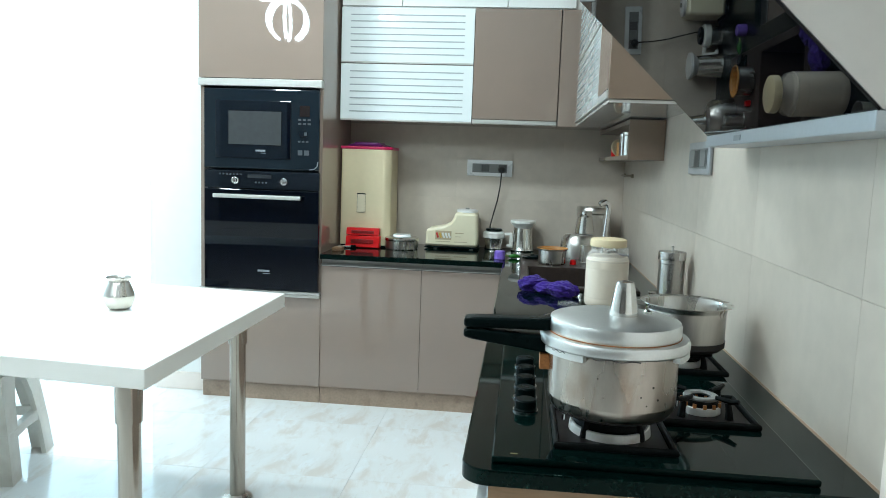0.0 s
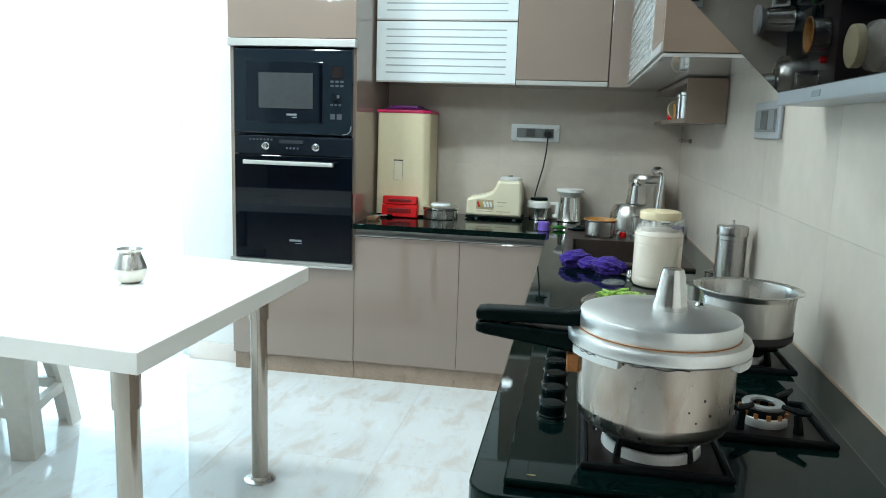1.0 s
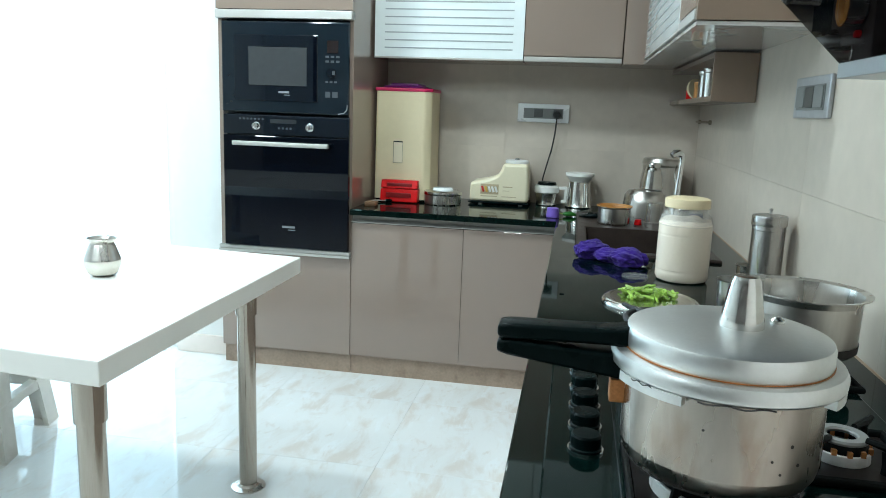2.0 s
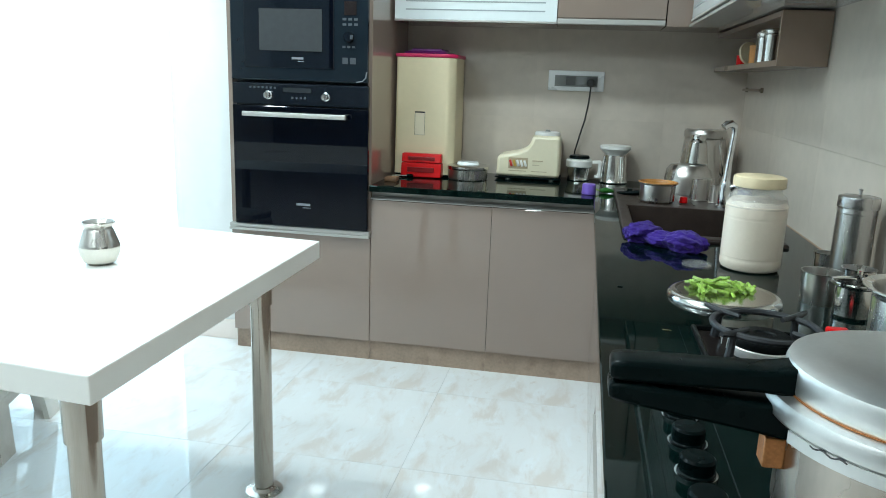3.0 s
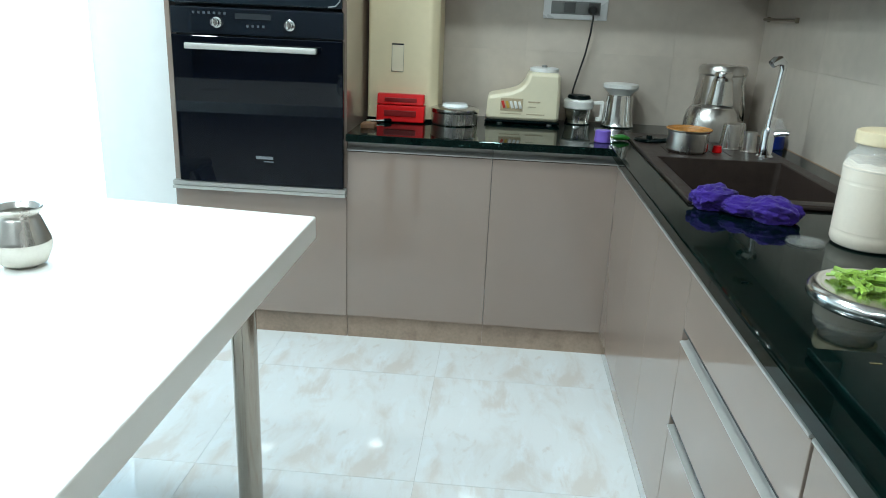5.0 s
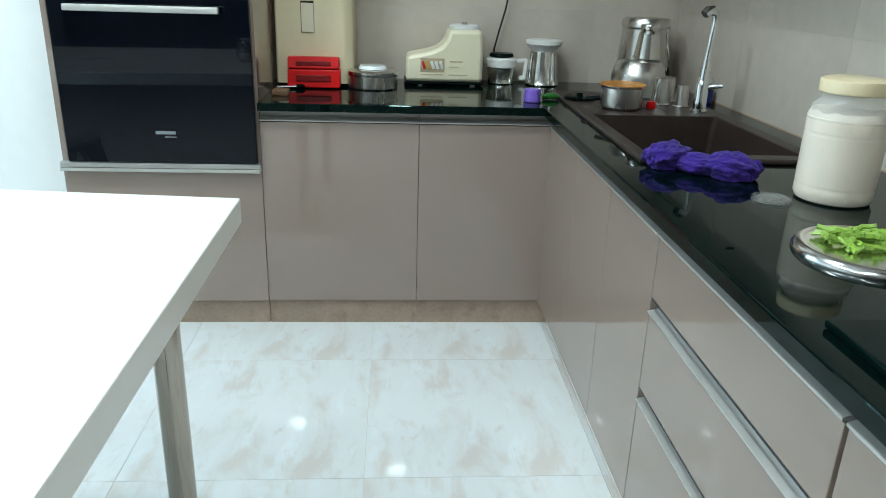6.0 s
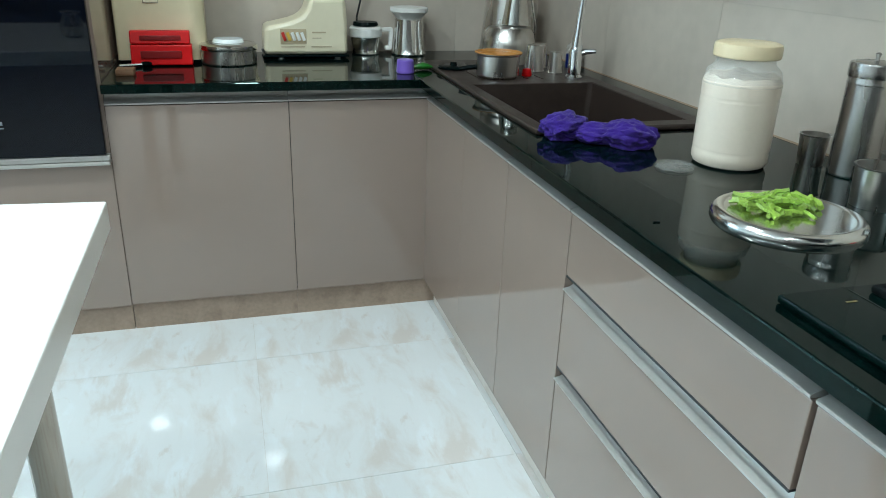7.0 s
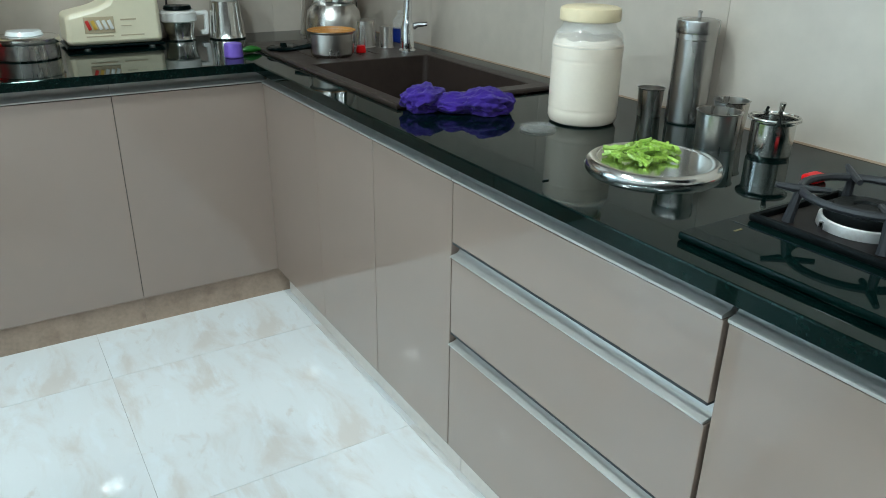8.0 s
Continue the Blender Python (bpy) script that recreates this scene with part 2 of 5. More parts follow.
GREY_PLASTIC = surf("grey_switch", (0.22, 0.22, 0.21), 0.4, var=0.06)
SWITCH_DARK = surf("dark_switch", (0.10, 0.10, 0.095), 0.35)
FRAME_GREY = surf("grey_frame", (0.42, 0.42, 0.43), 0.35, metal=0.3)
BLACK_RUBBER = surf("black_cable", (0.012, 0.012, 0.012), 0.5)
FOOD = surf("orange_curry_rim", (0.44, 0.21, 0.045), 0.45, var=0.3, scale=40, bump=0.2)
BLUE = surf("blue_bottle", (0.008, 0.02, 0.16), 0.3)
AMBER = surf("amber_spice", (0.50, 0.24, 0.07), 0.45, var=0.2, scale=30)
PALE_MARK = surf("pale_print", (0.22, 0.235, 0.25), 0.4, var=0.02)
DIM_MARK = surf("dim_print", (0.060, 0.066, 0.075), 0.4, var=0.02)
PANEL_TAN = surf("tan_panel", (0.50, 0.41, 0.26), 0.4, var=0.05)
REDMARK = surf("red_button", (0.50, 0.03, 0.02), 0.4)
YELLOWMARK = surf("yellow_button", (0.60, 0.40, 0.06), 0.4)
DULLMARK = surf("dull_gold_print", (0.20, 0.15, 0.05), 0.4)
WOODY = surf("worn_wood_scrap", (0.22, 0.12, 0.06), 0.5, var=0.3, scale=30)
LED = glow("led_tube", (0.93, 0.98, 1.0), 60.0)
LED_DISC = glow("downlight_diffuser", (1.0, 0.98, 0.94), 90.0)
SHEER = sheer("sheer_curtain")

# ---- building helpers ----


def B():
    return bmesh.new()


def box(bm, x0, x1, y0, y1, z0, z1, bev=0.0, seg=2):
    r = bmesh.ops.create_cube(bm, size=1, matrix=Matrix.Translation(((x0 + x1) / 2, (y0 + y1) / 2, (z0 + z1) / 2)) @ Matrix.Diagonal((x1 - x0, y1 - y0, z1 - z0, 1)))
    if bev:
        edges = list({e for v in r["verts"] for e in v.link_edges})
        bmesh.ops.bevel(bm, geom=edges, offset=bev, segments=seg, profile=0.5, affect="EDGES")
    return bm


def lathe(bm, profile, seg=40, c=(0, 0, 0), m=None):
    """A surface of revolution round z from (radius, height) pairs; radius 0 closes it."""
    rings = []
    m = m or Matrix.Identity(4)
    for r, z in profile:
        if r <= 1e-6:
            rings.append([bm.verts.new(m @ Vector((c[0], c[1], c[2] + z)))])
        else:
            rings.append([bm.verts.new(m @ Vector((c[0] + r * math.cos(2 * math.pi * i / seg), c[1] + r * math.sin(2 * math.pi * i / seg), c[2] + z))) for i in range(seg)])
    for a, b in zip(rings, rings[1:]):
        for i in range(seg):
            j = (i + 1) % seg
            if len(a) == 1 and len(b) > 1:
                bm.faces.new((a[0], b[j], b[i]))
            elif len(b) == 1 and len(a) > 1:
                bm.faces.new((a[i], a[j], b[0]))
            elif len(a) > 1:
                bm.faces.new((a[i], a[j], b[j], b[i]))
    return bm


def tube(bm, pts, r, seg=10, closed=False):
    """A round bar along points; r is one radius or one for each point."""
    pts = [Vector(p) for p in pts]
    rad = r if isinstance(r, (list, tuple)) else [r] * len(pts)
    rings, n = [], len(pts)
    up = None
    for i, p in enumerate(pts):
        if closed:
            d = (pts[(i + 1) % n] - pts[i - 1]).normalized()
        else:
            d = (pts[min(i + 1, n - 1)] - pts[max(i - 1, 0)]).normalized()
        if up is None:
            up = Vector((0, 0, 1)) if abs(d.z) < 0.9 else Vector((1, 0, 0))
        side = d.cross(up).normalized()
        up = side.cross(d).normalized()
        rings.append([bm.verts.new(p + rad[i] * (math.cos(a) * side + math.sin(a) * up)) for a in (2 * math.pi * k / seg for k in range(seg))])
    pairs = list(zip(rings, rings[1:])) + ([(rings[-1], rings[0])] if closed else [])
    for a, b in pairs:
        for k in range(seg):
            bm.faces.new((a[k], a[(k + 1) % seg], b[(k + 1) % seg], b[k]))
    if not closed:
        bm.faces.new(rings[0][::-1])
        bm.faces.new(rings[-1])
    return bm


def ring(cx, cy, z, r, n=40):
    return [(cx + r * math.cos(2 * math.pi * i / n), cy + r * math.sin(2 * math.pi * i / n), z) for i in range(n)]


def prism(bm, poly, axis, a, b, bev=0.0):
    """A polygon (two other axes, in order) pushed from a to b along an axis."""
    def place(p, t):
        return {"x": (t, p[0], p[1]), "y": (p[0], t, p[1]), "z": (p[0], p[1], t)}[axis]
    lo, hi = [bm.verts.new(place(p, a)) for p in poly], [bm.verts.new(place(p, b)) for p in poly]
    faces = [bm.faces.new(lo[::-1]), bm.faces.new(hi)]
    for i in range(len(poly)):
        j = (i + 1) % len(poly)
        faces.append(bm.faces.new((lo[i], lo[j], hi[j], hi[i])))
    bmesh.ops.recalc_face_normals(bm, faces=faces)
    if bev:
        bmesh.ops.bevel(bm, geom=list({e for f in faces for e in f.edges}), offset=bev, segments=2, profile=0.5, affect="EDGES")
    return bm


def mesh_from(name, bm, material, angle=35):
    me = bpy.data.meshes.new(name)
    bmesh.ops.recalc_face_normals(bm, faces=bm.faces)
    for f in bm.faces:
        f.smooth = True
    for e in bm.edges:
        if len(e.link_faces) == 2:
            bend, a, b = e.calc_face_angle(0), *[f.calc_area() for f in e.link_faces]
            e.smooth = not (bend > radians(angle) or (bend > radians(4) and max(a, b) > 6 * min(a, b) and max(a, b) > 2e-4))
    bm.to_mesh(me)
    bm.free()
    me.materials.append(material)
    return me


def part(name, bm, material, parent, label="", angle=35):
    ob = new(name, mesh_from(name, bm, material, angle))
    ob.parent = parent
    if label:
        tagged(ob, label)
    return ob


def thing(name, at, label, category, group="", rz=0.0):
    ob = new(name)
    ob.empty_display_size = 0.05
    ob.matrix_world = pose(*at, 0, 0, rz)
    return tagged(ob, label, category, group)


def structure(name, bm, material, label="", category="", angle=35):
    ob = new(name, mesh_from(name, bm, material, angle))
    return tagged(ob, label, category, kind="structure")


# ---- the room ----
ZC = 0.79           # worktop height
BACK, RIGHT = 0.622, 0.615   # faces of the tiled walls
LEFT, REAR = -4.4, -7.0

floor = structure("floor", box(B(), LEFT - 0.15, RIGHT + 0.2, REAR - 0.15, 2.4, -0.12, -0.004), GROUT, "cream polished marble-look floor tiles with thin joints", "floor")
structure("ceiling", box(B(), LEFT - 0.15, RIGHT + 0.2, REAR - 0.15, 0.85, CEIL, CEIL + 0.12), CEILING_DIMMED, "plain unseen ceiling, greyed to dim its reflections", "ceiling")
wall_back = structure("wall_back", box(B(), -1.60, RIGHT + 0.2, BACK + 0.0016, BACK + 0.16, 0, CEIL), WALL_GROUT, "greige tiled kitchen wall behind the worktop", "wall")
wall_right = structure("wall_right", box(B(), RIGHT + 0.0016, RIGHT + 0.16, -2.56, BACK + 0.0015, 0, CEIL), WALL_GROUT, "greige tiled kitchen wall beside the hob", "wall")
structure("wall_right_plain", box(B(), RIGHT - 0.03, RIGHT + 0.16, REAR, -2.562, 0, CEIL, 0.004), WARM_PAINT, "warm white painted wall past the worktop", "wall")
structure("wall_rear", box(B(), LEFT, RIGHT + 0.16, REAR - 0.15, REAR, 0, CEIL), REAR_PAINT, "plain brown-grey painted wall", "wall")
structure("wall_left", box(B(), LEFT - 0.15, LEFT, REAR, 0.25, 0, CEIL), PAINT, "plain white painted wall", "wall")
bm = B()
box(bm, -1.885, -1.601, 0.10, 0.25, 0, CEIL)
structure("wall_window_side", bm, PAINT, "white painted wall beside the tall cabinet", "wall")
structure("wall_window_lintel", box(B(), -4.0, -1.886, 0.10, 0.25, 2.40, CEIL), PAINT, "white painted lintel over the balcony door", "wall")
structure("wall_window_end", box(B(), LEFT, -4.001, 0.10, 0.25, 0, CEIL), PAINT, "white painted wall beside the balcony door", "wall")
structure("baseboard", box(B(), -1.885, -1.59, 0.085, 0.098, 0, 0.095, 0.003), WARM_PAINT, "pale cream stone skirting", "skirting")

# balcony door with white frame and clear panes
door = thing("window_1", (-2.94, 0.17, 0), "white framed glazed balcony door with bright daylight behind", "window")
door["kind"] = "structure"
for x0, x1 in ((-1.055, -1.0), (-0.03, 0.03), (1.0, 1.053)):
    part("window_frame", box(B(), x0, x1, -0.03, 0.03, 0, 2.399, 0.004), WHITE_PLASTIC, door)
for z0, z1 in ((0, 0.06), (2.33, 2.398)):
    for x0, x1 in ((-0.999, -0.031), (0.031, 0.999)):
        part("window_rail", box(B(), x0, x1, -0.028, 0.028, z0, z1, 0.004), WHITE_PLASTIC, door)
for x0, x1 in ((-0.999, -0.031), (0.031, 0.999)):
    pane = part("pane", box(B(), x0, x1, -0.003, 0.003, 0.061, 2.329), GLASS, door)
    pane.visible_shadow = False
bm = B()
xs = [i * 0.0125 - 1.09 for i in range(175)]
cols = []
for i, x in enumerate(xs):
    y = 0.030 * math.sin(x * 46) + 0.012 * math.sin(x * 17 + 1)
    cols.append([bm.verts.new((x, y * (0.6 + 0.4 * (1 - k / 6)), 0.02 + k * 0.40)) for k in range(7)])
for a, b in zip(cols, cols[1:]):
    for k in range(6):
        bm.faces.new((a[k], b[k], b[k + 1], a[k + 1]))
curtain = thing("curtain", (-2.97, 0.03, 0), "sheer white floor-length curtain glowing with daylight", "curtain")
part("cloth", bm, SHEER, curtain, angle=80)
part("curtain_rod", tube(B(), [(-1.12, 0, 2.44), (1.06, 0, 2.44)], 0.012), STEEL, curtain)

# a bright plain wall of the balcony outside
structure("backdrop", box(B(), -6.0, -1.0, 2.2, 2.3, -0.1, 4.0), PAINT, "pale sunlit balcony wall outside", "backdrop")

# ---- cabinets ----


TALL_L, TALL_R = -1.588, -0.953
tall = thing("tall_cabinet", ((TALL_L + TALL_R) / 2, 0.3, 0), "tall glossy taupe cabinet housing built-in microwave and oven", "cabinet")
cx = (TALL_L + TALL_R) / 2
W = (TALL_R - TALL_L) / 2
part("side_panel", box(B(), -W, -W + 0.018, -0.298, 0.31, 0.092, CEIL - 0.005, 0.001), TAUPE, tall)
part("side_panel", box(B(), W - 0.018, W, -0.298, 0.31, 0.092, CEIL - 0.005, 0.001), TAUPE, tall)
part("carcass", box(B(), -W + 0.02, W - 0.02, -0.25, 0.31, 0.092, CEIL - 0.01), CARCASS, tall)
part("upper_door", box(B(), -W, W, -0.320, -0.300, 1.652, CEIL - 0.02, 0.0015), TAUPE, tall)
part("handle_profile", box(B(), -W, W, -0.328, -0.285, 1.612, 1.648, 0.003), ALU, tall, "bright aluminium grip profile")
part("lower_door", box(B(), -W, W, -0.304, -0.2985, 0.092, 0.556, 0.0015), TAUPE, tall)
part("ledge_profile", box(B(), -W, W, -0.326, -0.27, 0.572, 0.588, 0.002), ALU, tall, "aluminium ledge under the oven")
part("ledge_lip", box(B(), -W, W, -0.330, -0.29, 0.559, 0.570, 0.002), ALU, tall)
part("plinth", box(B(), -W + 0.002, W - 0.002, -0.284, -0.268, 0, 0.090), PLINTH, tall)

mw = thing("microwave_oven", (cx + 0.010, 0.0, 1.204), "black glass built-in microwave oven above the oven", "microwave")
part("body", box(B(), -0.29, 0.29, -0.010, 0.035, 0.004, 0.396, 0.003), OVENTRIM, mw)
part("front_glass", box(B(), -0.2975, 0.2975, -0.030, -0.011, 0.0, 0.395, 0.005), OVENBODY, mw)
door_mw = part("door", box(B(), -0.235, 0.155, -0.034, -0.031, 0.052, 0.338, 0.002), OVENTRIM, mw)
part("window", box(B(), -0.166, 0.105, -0.0375, -0.0345, 0.120, 0.285, 0.001), OVENWIN, door_mw, "grey mesh-backed window")
part("brand_mark", box(B(), -0.026, 0.024, -0.0365, -0.0345, 0.087, 0.096), PALE_MARK, door_mw)
part("brand_line", box(B(), 0.0, 0.026, -0.0365, -0.0345, 0.078, 0.081), PALE_MARK, door_mw)
part("door_strip", box(B(), 0.135, 0.150, -0.0365, -0.0345, 0.058, 0.330), OVENGLASS, door_mw)
part("display", box(B(), 0.197, 0.248, -0.0325, -0.0305, 0.265, 0.318), surf("brown_display", (0.014, 0.010, 0.010), 0.15), mw)
for r in range(2):
    for k in range(3):
        part("button", box(B(), 0.19 + k * 0.024, 0.205 + k * 0.024, -0.0325, -0.0305, 0.225 + r * 0.02, 0.234 + r * 0.02), DIM_MARK, mw)
for k in range(3):
    part("button", box(B(), 0.19 + k * 0.02, 0.202 + k * 0.02, -0.0325, -0.0305, 0.138, 0.146), DIM_MARK, mw)
part("button", box(B(), 0.19, 0.212, -0.0325, -0.0305, 0.075, 0.10), DIM_MARK, mw)
part("button", box(B(), 0.222, 0.246, -0.0325, -0.0305, 0.075, 0.10), DIM_MARK, mw)
part("dial", lathe(B(), [(0, 0), (0.021, 0), (0.021, 0.010), (0.018, 0.014), (0, 0.014)], 24, m=Matrix.Translation((0.218, -0.0305, 0.180)) @ pose(0, 0, 0, 90)), OVENTRIM, mw)
part("dial_mark", box(B(), 0.226, 0.238, -0.0462, -0.0445, 0.172, 0.188), DIM_MARK, mw)
part("corner_film", tube(B(), [(0.293, -0.032, 0.045), (0.289, -0.033, 0.022), (0.275, -0.033, 0.008), (0.25, -0.033, 0.004)], 0.0025, 6), PALE_MARK, mw, "peeling clear protective film")

oven = thing("oven", (cx + 0.014, 0.0, 0.592), "black glass built-in electric oven with silver handle and knobs", "oven")
part("body", box(B(), -0.29, 0.29, -0.010, 0.035, 0.002, 0.603, 0.003), OVENTRIM, oven)
part("control_panel", box(B(), -0.2975, 0.2975, -0.030, -0.011, 0.513, 0.600, 0.003), OVENTRIM, oven)
odoor = part("door", box(B(), -0.2975, 0.2975, -0.034, -0.011, 0.0, 0.508, 0.003), OVENGLASS, oven, "mirror-black glass oven door")
part("brand_mark", box(B(), -0.016, 0.046, -0.0362, -0.0345, 0.093, 0.103), PALE_MARK, odoor)
part("brand_line", box(B(), 0.012, 0.048, -0.0362, -0.0345, 0.083, 0.086), PALE_MARK, odoor)
hbar = part("handle", box(B(), -0.237, 0.215, -0.078, -0.062, 0.464, 0.484, 0.004), ALU, odoor, "bright silver bar handle")
for x in (-0.21, 0.19):
    part("handle_post", box(B(), x, x + 0.022, -0.0615, -0.0345, 0.466, 0.482, 0.002), BAKELITE, odoor)
for x in (-0.137, 0.115):
    k = part("knob", lathe(B(), [(0, 0), (0.018, 0), (0.018, 0.004), (0.0145, 0.006), (0.0145, 0.024), (0.012, 0.027), (0, 0.027)], 28, m=Matrix.Translation((x, -0.0305, 0.552)) @ pose(0, 0, 0, 90)), CHROME, oven, "polished chrome knob")
    part("grip", box(B(), x - 0.0025, x + 0.0025, -0.064, -0.0578, 0.541, 0.563, 0.001), STEEL, k)
part("display", box(B(), -0.072, 0.052, -0.0322, -0.0305, 0.566, 0.584), surf("dim_display", (0.025, 0.028, 0.032), 0.2), oven)
for k in range(7):
    part("symbol", box(B(), -0.220 + k * 0.018, -0.212 + k * 0.018, -0.0322, -0.0305, 0.578, 0.586), DIM_MARK, oven)
for k in range(4):
    part("symbol", box(B(), -0.034 + k * 0.018, -0.026 + k * 0.018, -0.0322, -0.0305, 0.540, 0.548), DIM_MARK, oven)


def grip_section(z0, z1):
    """Cross-section of the grip: a thin front lip, a shelf and a curved back."""
    h = z1 - z0
    front = [(-0.304, z0), (-0.304, z0 + 0.10 * h), (-0.302, z0 + 0.14 * h), (-0.290, z0 + 0.22 * h), (-0.284, z0 + 0.36 * h), (-0.281, z0 + 0.58 * h), (-0.280, z1)]
    return front + [(-0.276, z1), (-0.276, z0)]


def axis_of(horizontal):
    return "x" if horizontal else "y"


def base_unit(axis, a, b, label, seams, group, top=0.755):
    """A base cabinet between a and b along its wall, with fronts split at the seams."""
    horizontal = axis == "x"
    at = ((a + b) / 2, 0.3, 0) if horizontal else (0.3, (a + b) / 2, 0)
    u = thing("base_cabinet", at, label, "cabinet", group)
    h = (b - a) / 2

    def bx(p0, p1, d0, d1, z0, z1, bev=0.0):
        return box(B(), p0, p1, d0, d1, z0, z1, bev) if horizontal else box(B(), d0, d1, p0, p1, z0, z1, bev)
    part("carcass", bx(-h + 0.002, h - 0.002, -0.275, 0.30, 0.096, top), CARCASS, u)
    part("plinth", bx(-h, h + (0.034 if horizontal and b > 0 else 0.0), *((-0.284, -0.268) if horizontal else (-0.262, -0.247)), 0.0, 0.094), PLINTH if horizontal else SKIRT, u, "scuffed brown plinth" if horizontal else "polished cream plinth")
    gap = 0.0006 if horizontal else 0.0004
    edges = [-h, *[s - (a + b) / 2 for s in seams], h]
    for p0, p1 in zip(edges, edges[1:]):
        d = part("door", bx(p0 + gap, p1 - gap, -0.300, -0.281, 0.094, 0.724 if horizontal else 0.720, 0.0010), TAUPE, u)
        part("handle_profile", prism(B(), grip_section(0.7275 if horizontal else 0.7235, 0.7635), axis_of(horizontal), p0 + 0.0005, p1 - 0.0005), ALU, d, "brushed aluminium grip profile", 50)
    return u


base_unit("x", -0.9525, -0.4354, "glossy taupe base cabinet under the back worktop", [], "base cabinets")
base_unit("x", -0.435, 0.010, "glossy taupe base cabinet at the inner corner", [], "base cabinets")
base_unit("y", -0.742, -0.003, "glossy taupe double-door base cabinet under the sink", [-0.402], "base cabinets", 0.57)
base_unit("y", -1.086, -0.744, "glossy taupe narrow base cabinet beside the drawers", [], "base cabinets")
drw = thing("drawer_unit", (0.3, -1.4085, 0), "glossy taupe three-drawer unit with long aluminium grips", "cabinet", "base cabinets")
part("carcass", box(B(), -0.275, 0.30, -0.318, 0.318, 0.096, 0.755), CARCASS, drw)
part("plinth", box(B(), -0.262, -0.247, -0.32, 0.32, 0, 0.094), SKIRT, drw, "polished cream plinth")
for z0, z1 in ((0.094, 0.354), (0.388, 0.558), (0.594, 0.720)):
    d = part("drawer_front", box(B(), -0.300, -0.281, -0.317, 0.320, z0, z1, 0.0015), TAUPE, drw)
    if z0 > 0.1:
        # black strip stands in for the shadow line under the front
        part("edge_gasket", box(B(), -0.2995, -0.282, -0.316, 0.319, z0 - 0.0045, z0 - 0.0003), CARCASS, d, "black strip in place of the shadow gap under the front")
    z = z1
    part("handle_profile", prism(B(), grip_section(z + 0.0035, z + (0.0275 if z < 0.7 else 0.0435)), "y", -0.317, 0.320), ALU, d, "brushed aluminium grip profile", 50)
base_unit("y", -2.512, -1.734, "glossy taupe base cabinet under the hob", [-2.12], "base cabinets")
endp = thing("end_panel", (0.3, -2.516, 0), "tan wood-edged end panel of the worktop run", "panel")
part("board", box(B(), -0.285, 0.31, -0.003, 0.003, 0, 0.762), TAN, endp)

# upper cabinets on the back wall
UZ0, UZ1 = 1.475, 2.068


def shutter(parent, x0, x1, z0, z1, y, axis="x"):
    """A white lift-up front with thin inlaid horizontal lines."""
    def bx(p0, p1, d0, d1, a0, a1, bev=0.0):
        return box(B(), p0, p1, d0, d1, a0, a1, bev) if axis == "x" else box(B(), d0, d1, p0, p1, a0, a1, bev)
    f = part("shutter", bx(x0, x1, y, y + 0.018, z0, z1, 0.002), WHITE_GLASS, parent, "white lacquered lift-up front with inlaid lines")
    n = 7
    for k in range(n):
        z = z0 + 0.038 + k * (z1 - z0 - 0.08) / (n - 1)
        part("inlay_line", bx(x0 + 0.05, x1 - 0.05, y - 0.0015, y + 0.002, z, z + 0.0055), STRIP, f)
    part("edge_profile", bx(x0, x1, y - 0.003, y + 0.016, z0 - 0.008, z0 - 0.0005, 0.001), ALU, f)


up = thing("wall_cabinet", (-0.59, 0.46, UZ0), "wall cabinet with two white lined lift-up shutters", "cabinet", "wall cabinets")
part("carcass", box(B(), -0.352, 0.352, -0.138, 0.158, 0.002, UZ1 - UZ0 - 0.002), TAUPE, up)
shutter(up, -0.352, 0.354, 0.010, 0.300, -0.160)
shutter(up, -0.352, 0.354, 0.312, 0.592, -0.160)
up2 = thing("wall_cabinet", (-0.012, 0.46, UZ0), "glossy taupe single-door wall cabinet beside the white shutters", "cabinet", "wall cabinets")
part("carcass", box(B(), -0.222, 0.222, -0.138, 0.158, 0.002, UZ1 - UZ0 - 0.002), TAUPE, up2)
part("door", box(B(), -0.221, 0.221, -0.160, -0.140, 0.028, 0.592, 0.0015), TAUPE, up2)
part("handle_profile", box(B(), -0.221, 0.221, -0.163, -0.139, 0.002, 0.024, 0.003), ALU, up2, "brushed aluminium grip profile")
up3 = thing("corner_filler", (0.262, 0.46, UZ0), "glossy taupe corner filler panel between wall cabinets", "panel")
part("panel", box(B(), -0.048, 0.350, -0.158, 0.158, 0.0, UZ1 - UZ0, 0.0015), TAUPE, up3)

# upper cabinets on the right wall
RF, RE = 0.300, -1.255
up4 = thing("wall_cabinet", (0.46, -0.40, UZ0), "wall cabinet beside the hood with white lined shutters and pale underside", "cabinet", "wall cabinets")
part("carcass", box(B(), -0.138, 0.152, -0.835, 0.695, 0.012, UZ1 - UZ0 - 0.002), TAUPE_SIDE, up4)
part("underside", box(B(), -0.156, 0.152, -0.850, 0.697, 0.0, 0.010), UNDER, up4, "pale glossy underside board")
part("end_panel", box(B(), -0.158, 0.152, -0.857, -0.838, 0.012, UZ1 - UZ0, 0.001), TAUPE_SIDE, up4)
shutter(up4, -0.52, 0.60, 0.022, 0.300, -0.160, "y")
shutter(up4, -0.52, 0.60, 0.312, 0.592, -0.160, "y")
part("door", box(B(), -0.160, -0.140, -0.838, -0.523, 0.045, 0.592, 0.0015), TAUPE, up4)
part("handle_profile", box(B(), -0.163, -0.139, -0.838, -0.523, 0.014, 0.040, 0.003), ALU, up4, "brushed aluminium grip profile")
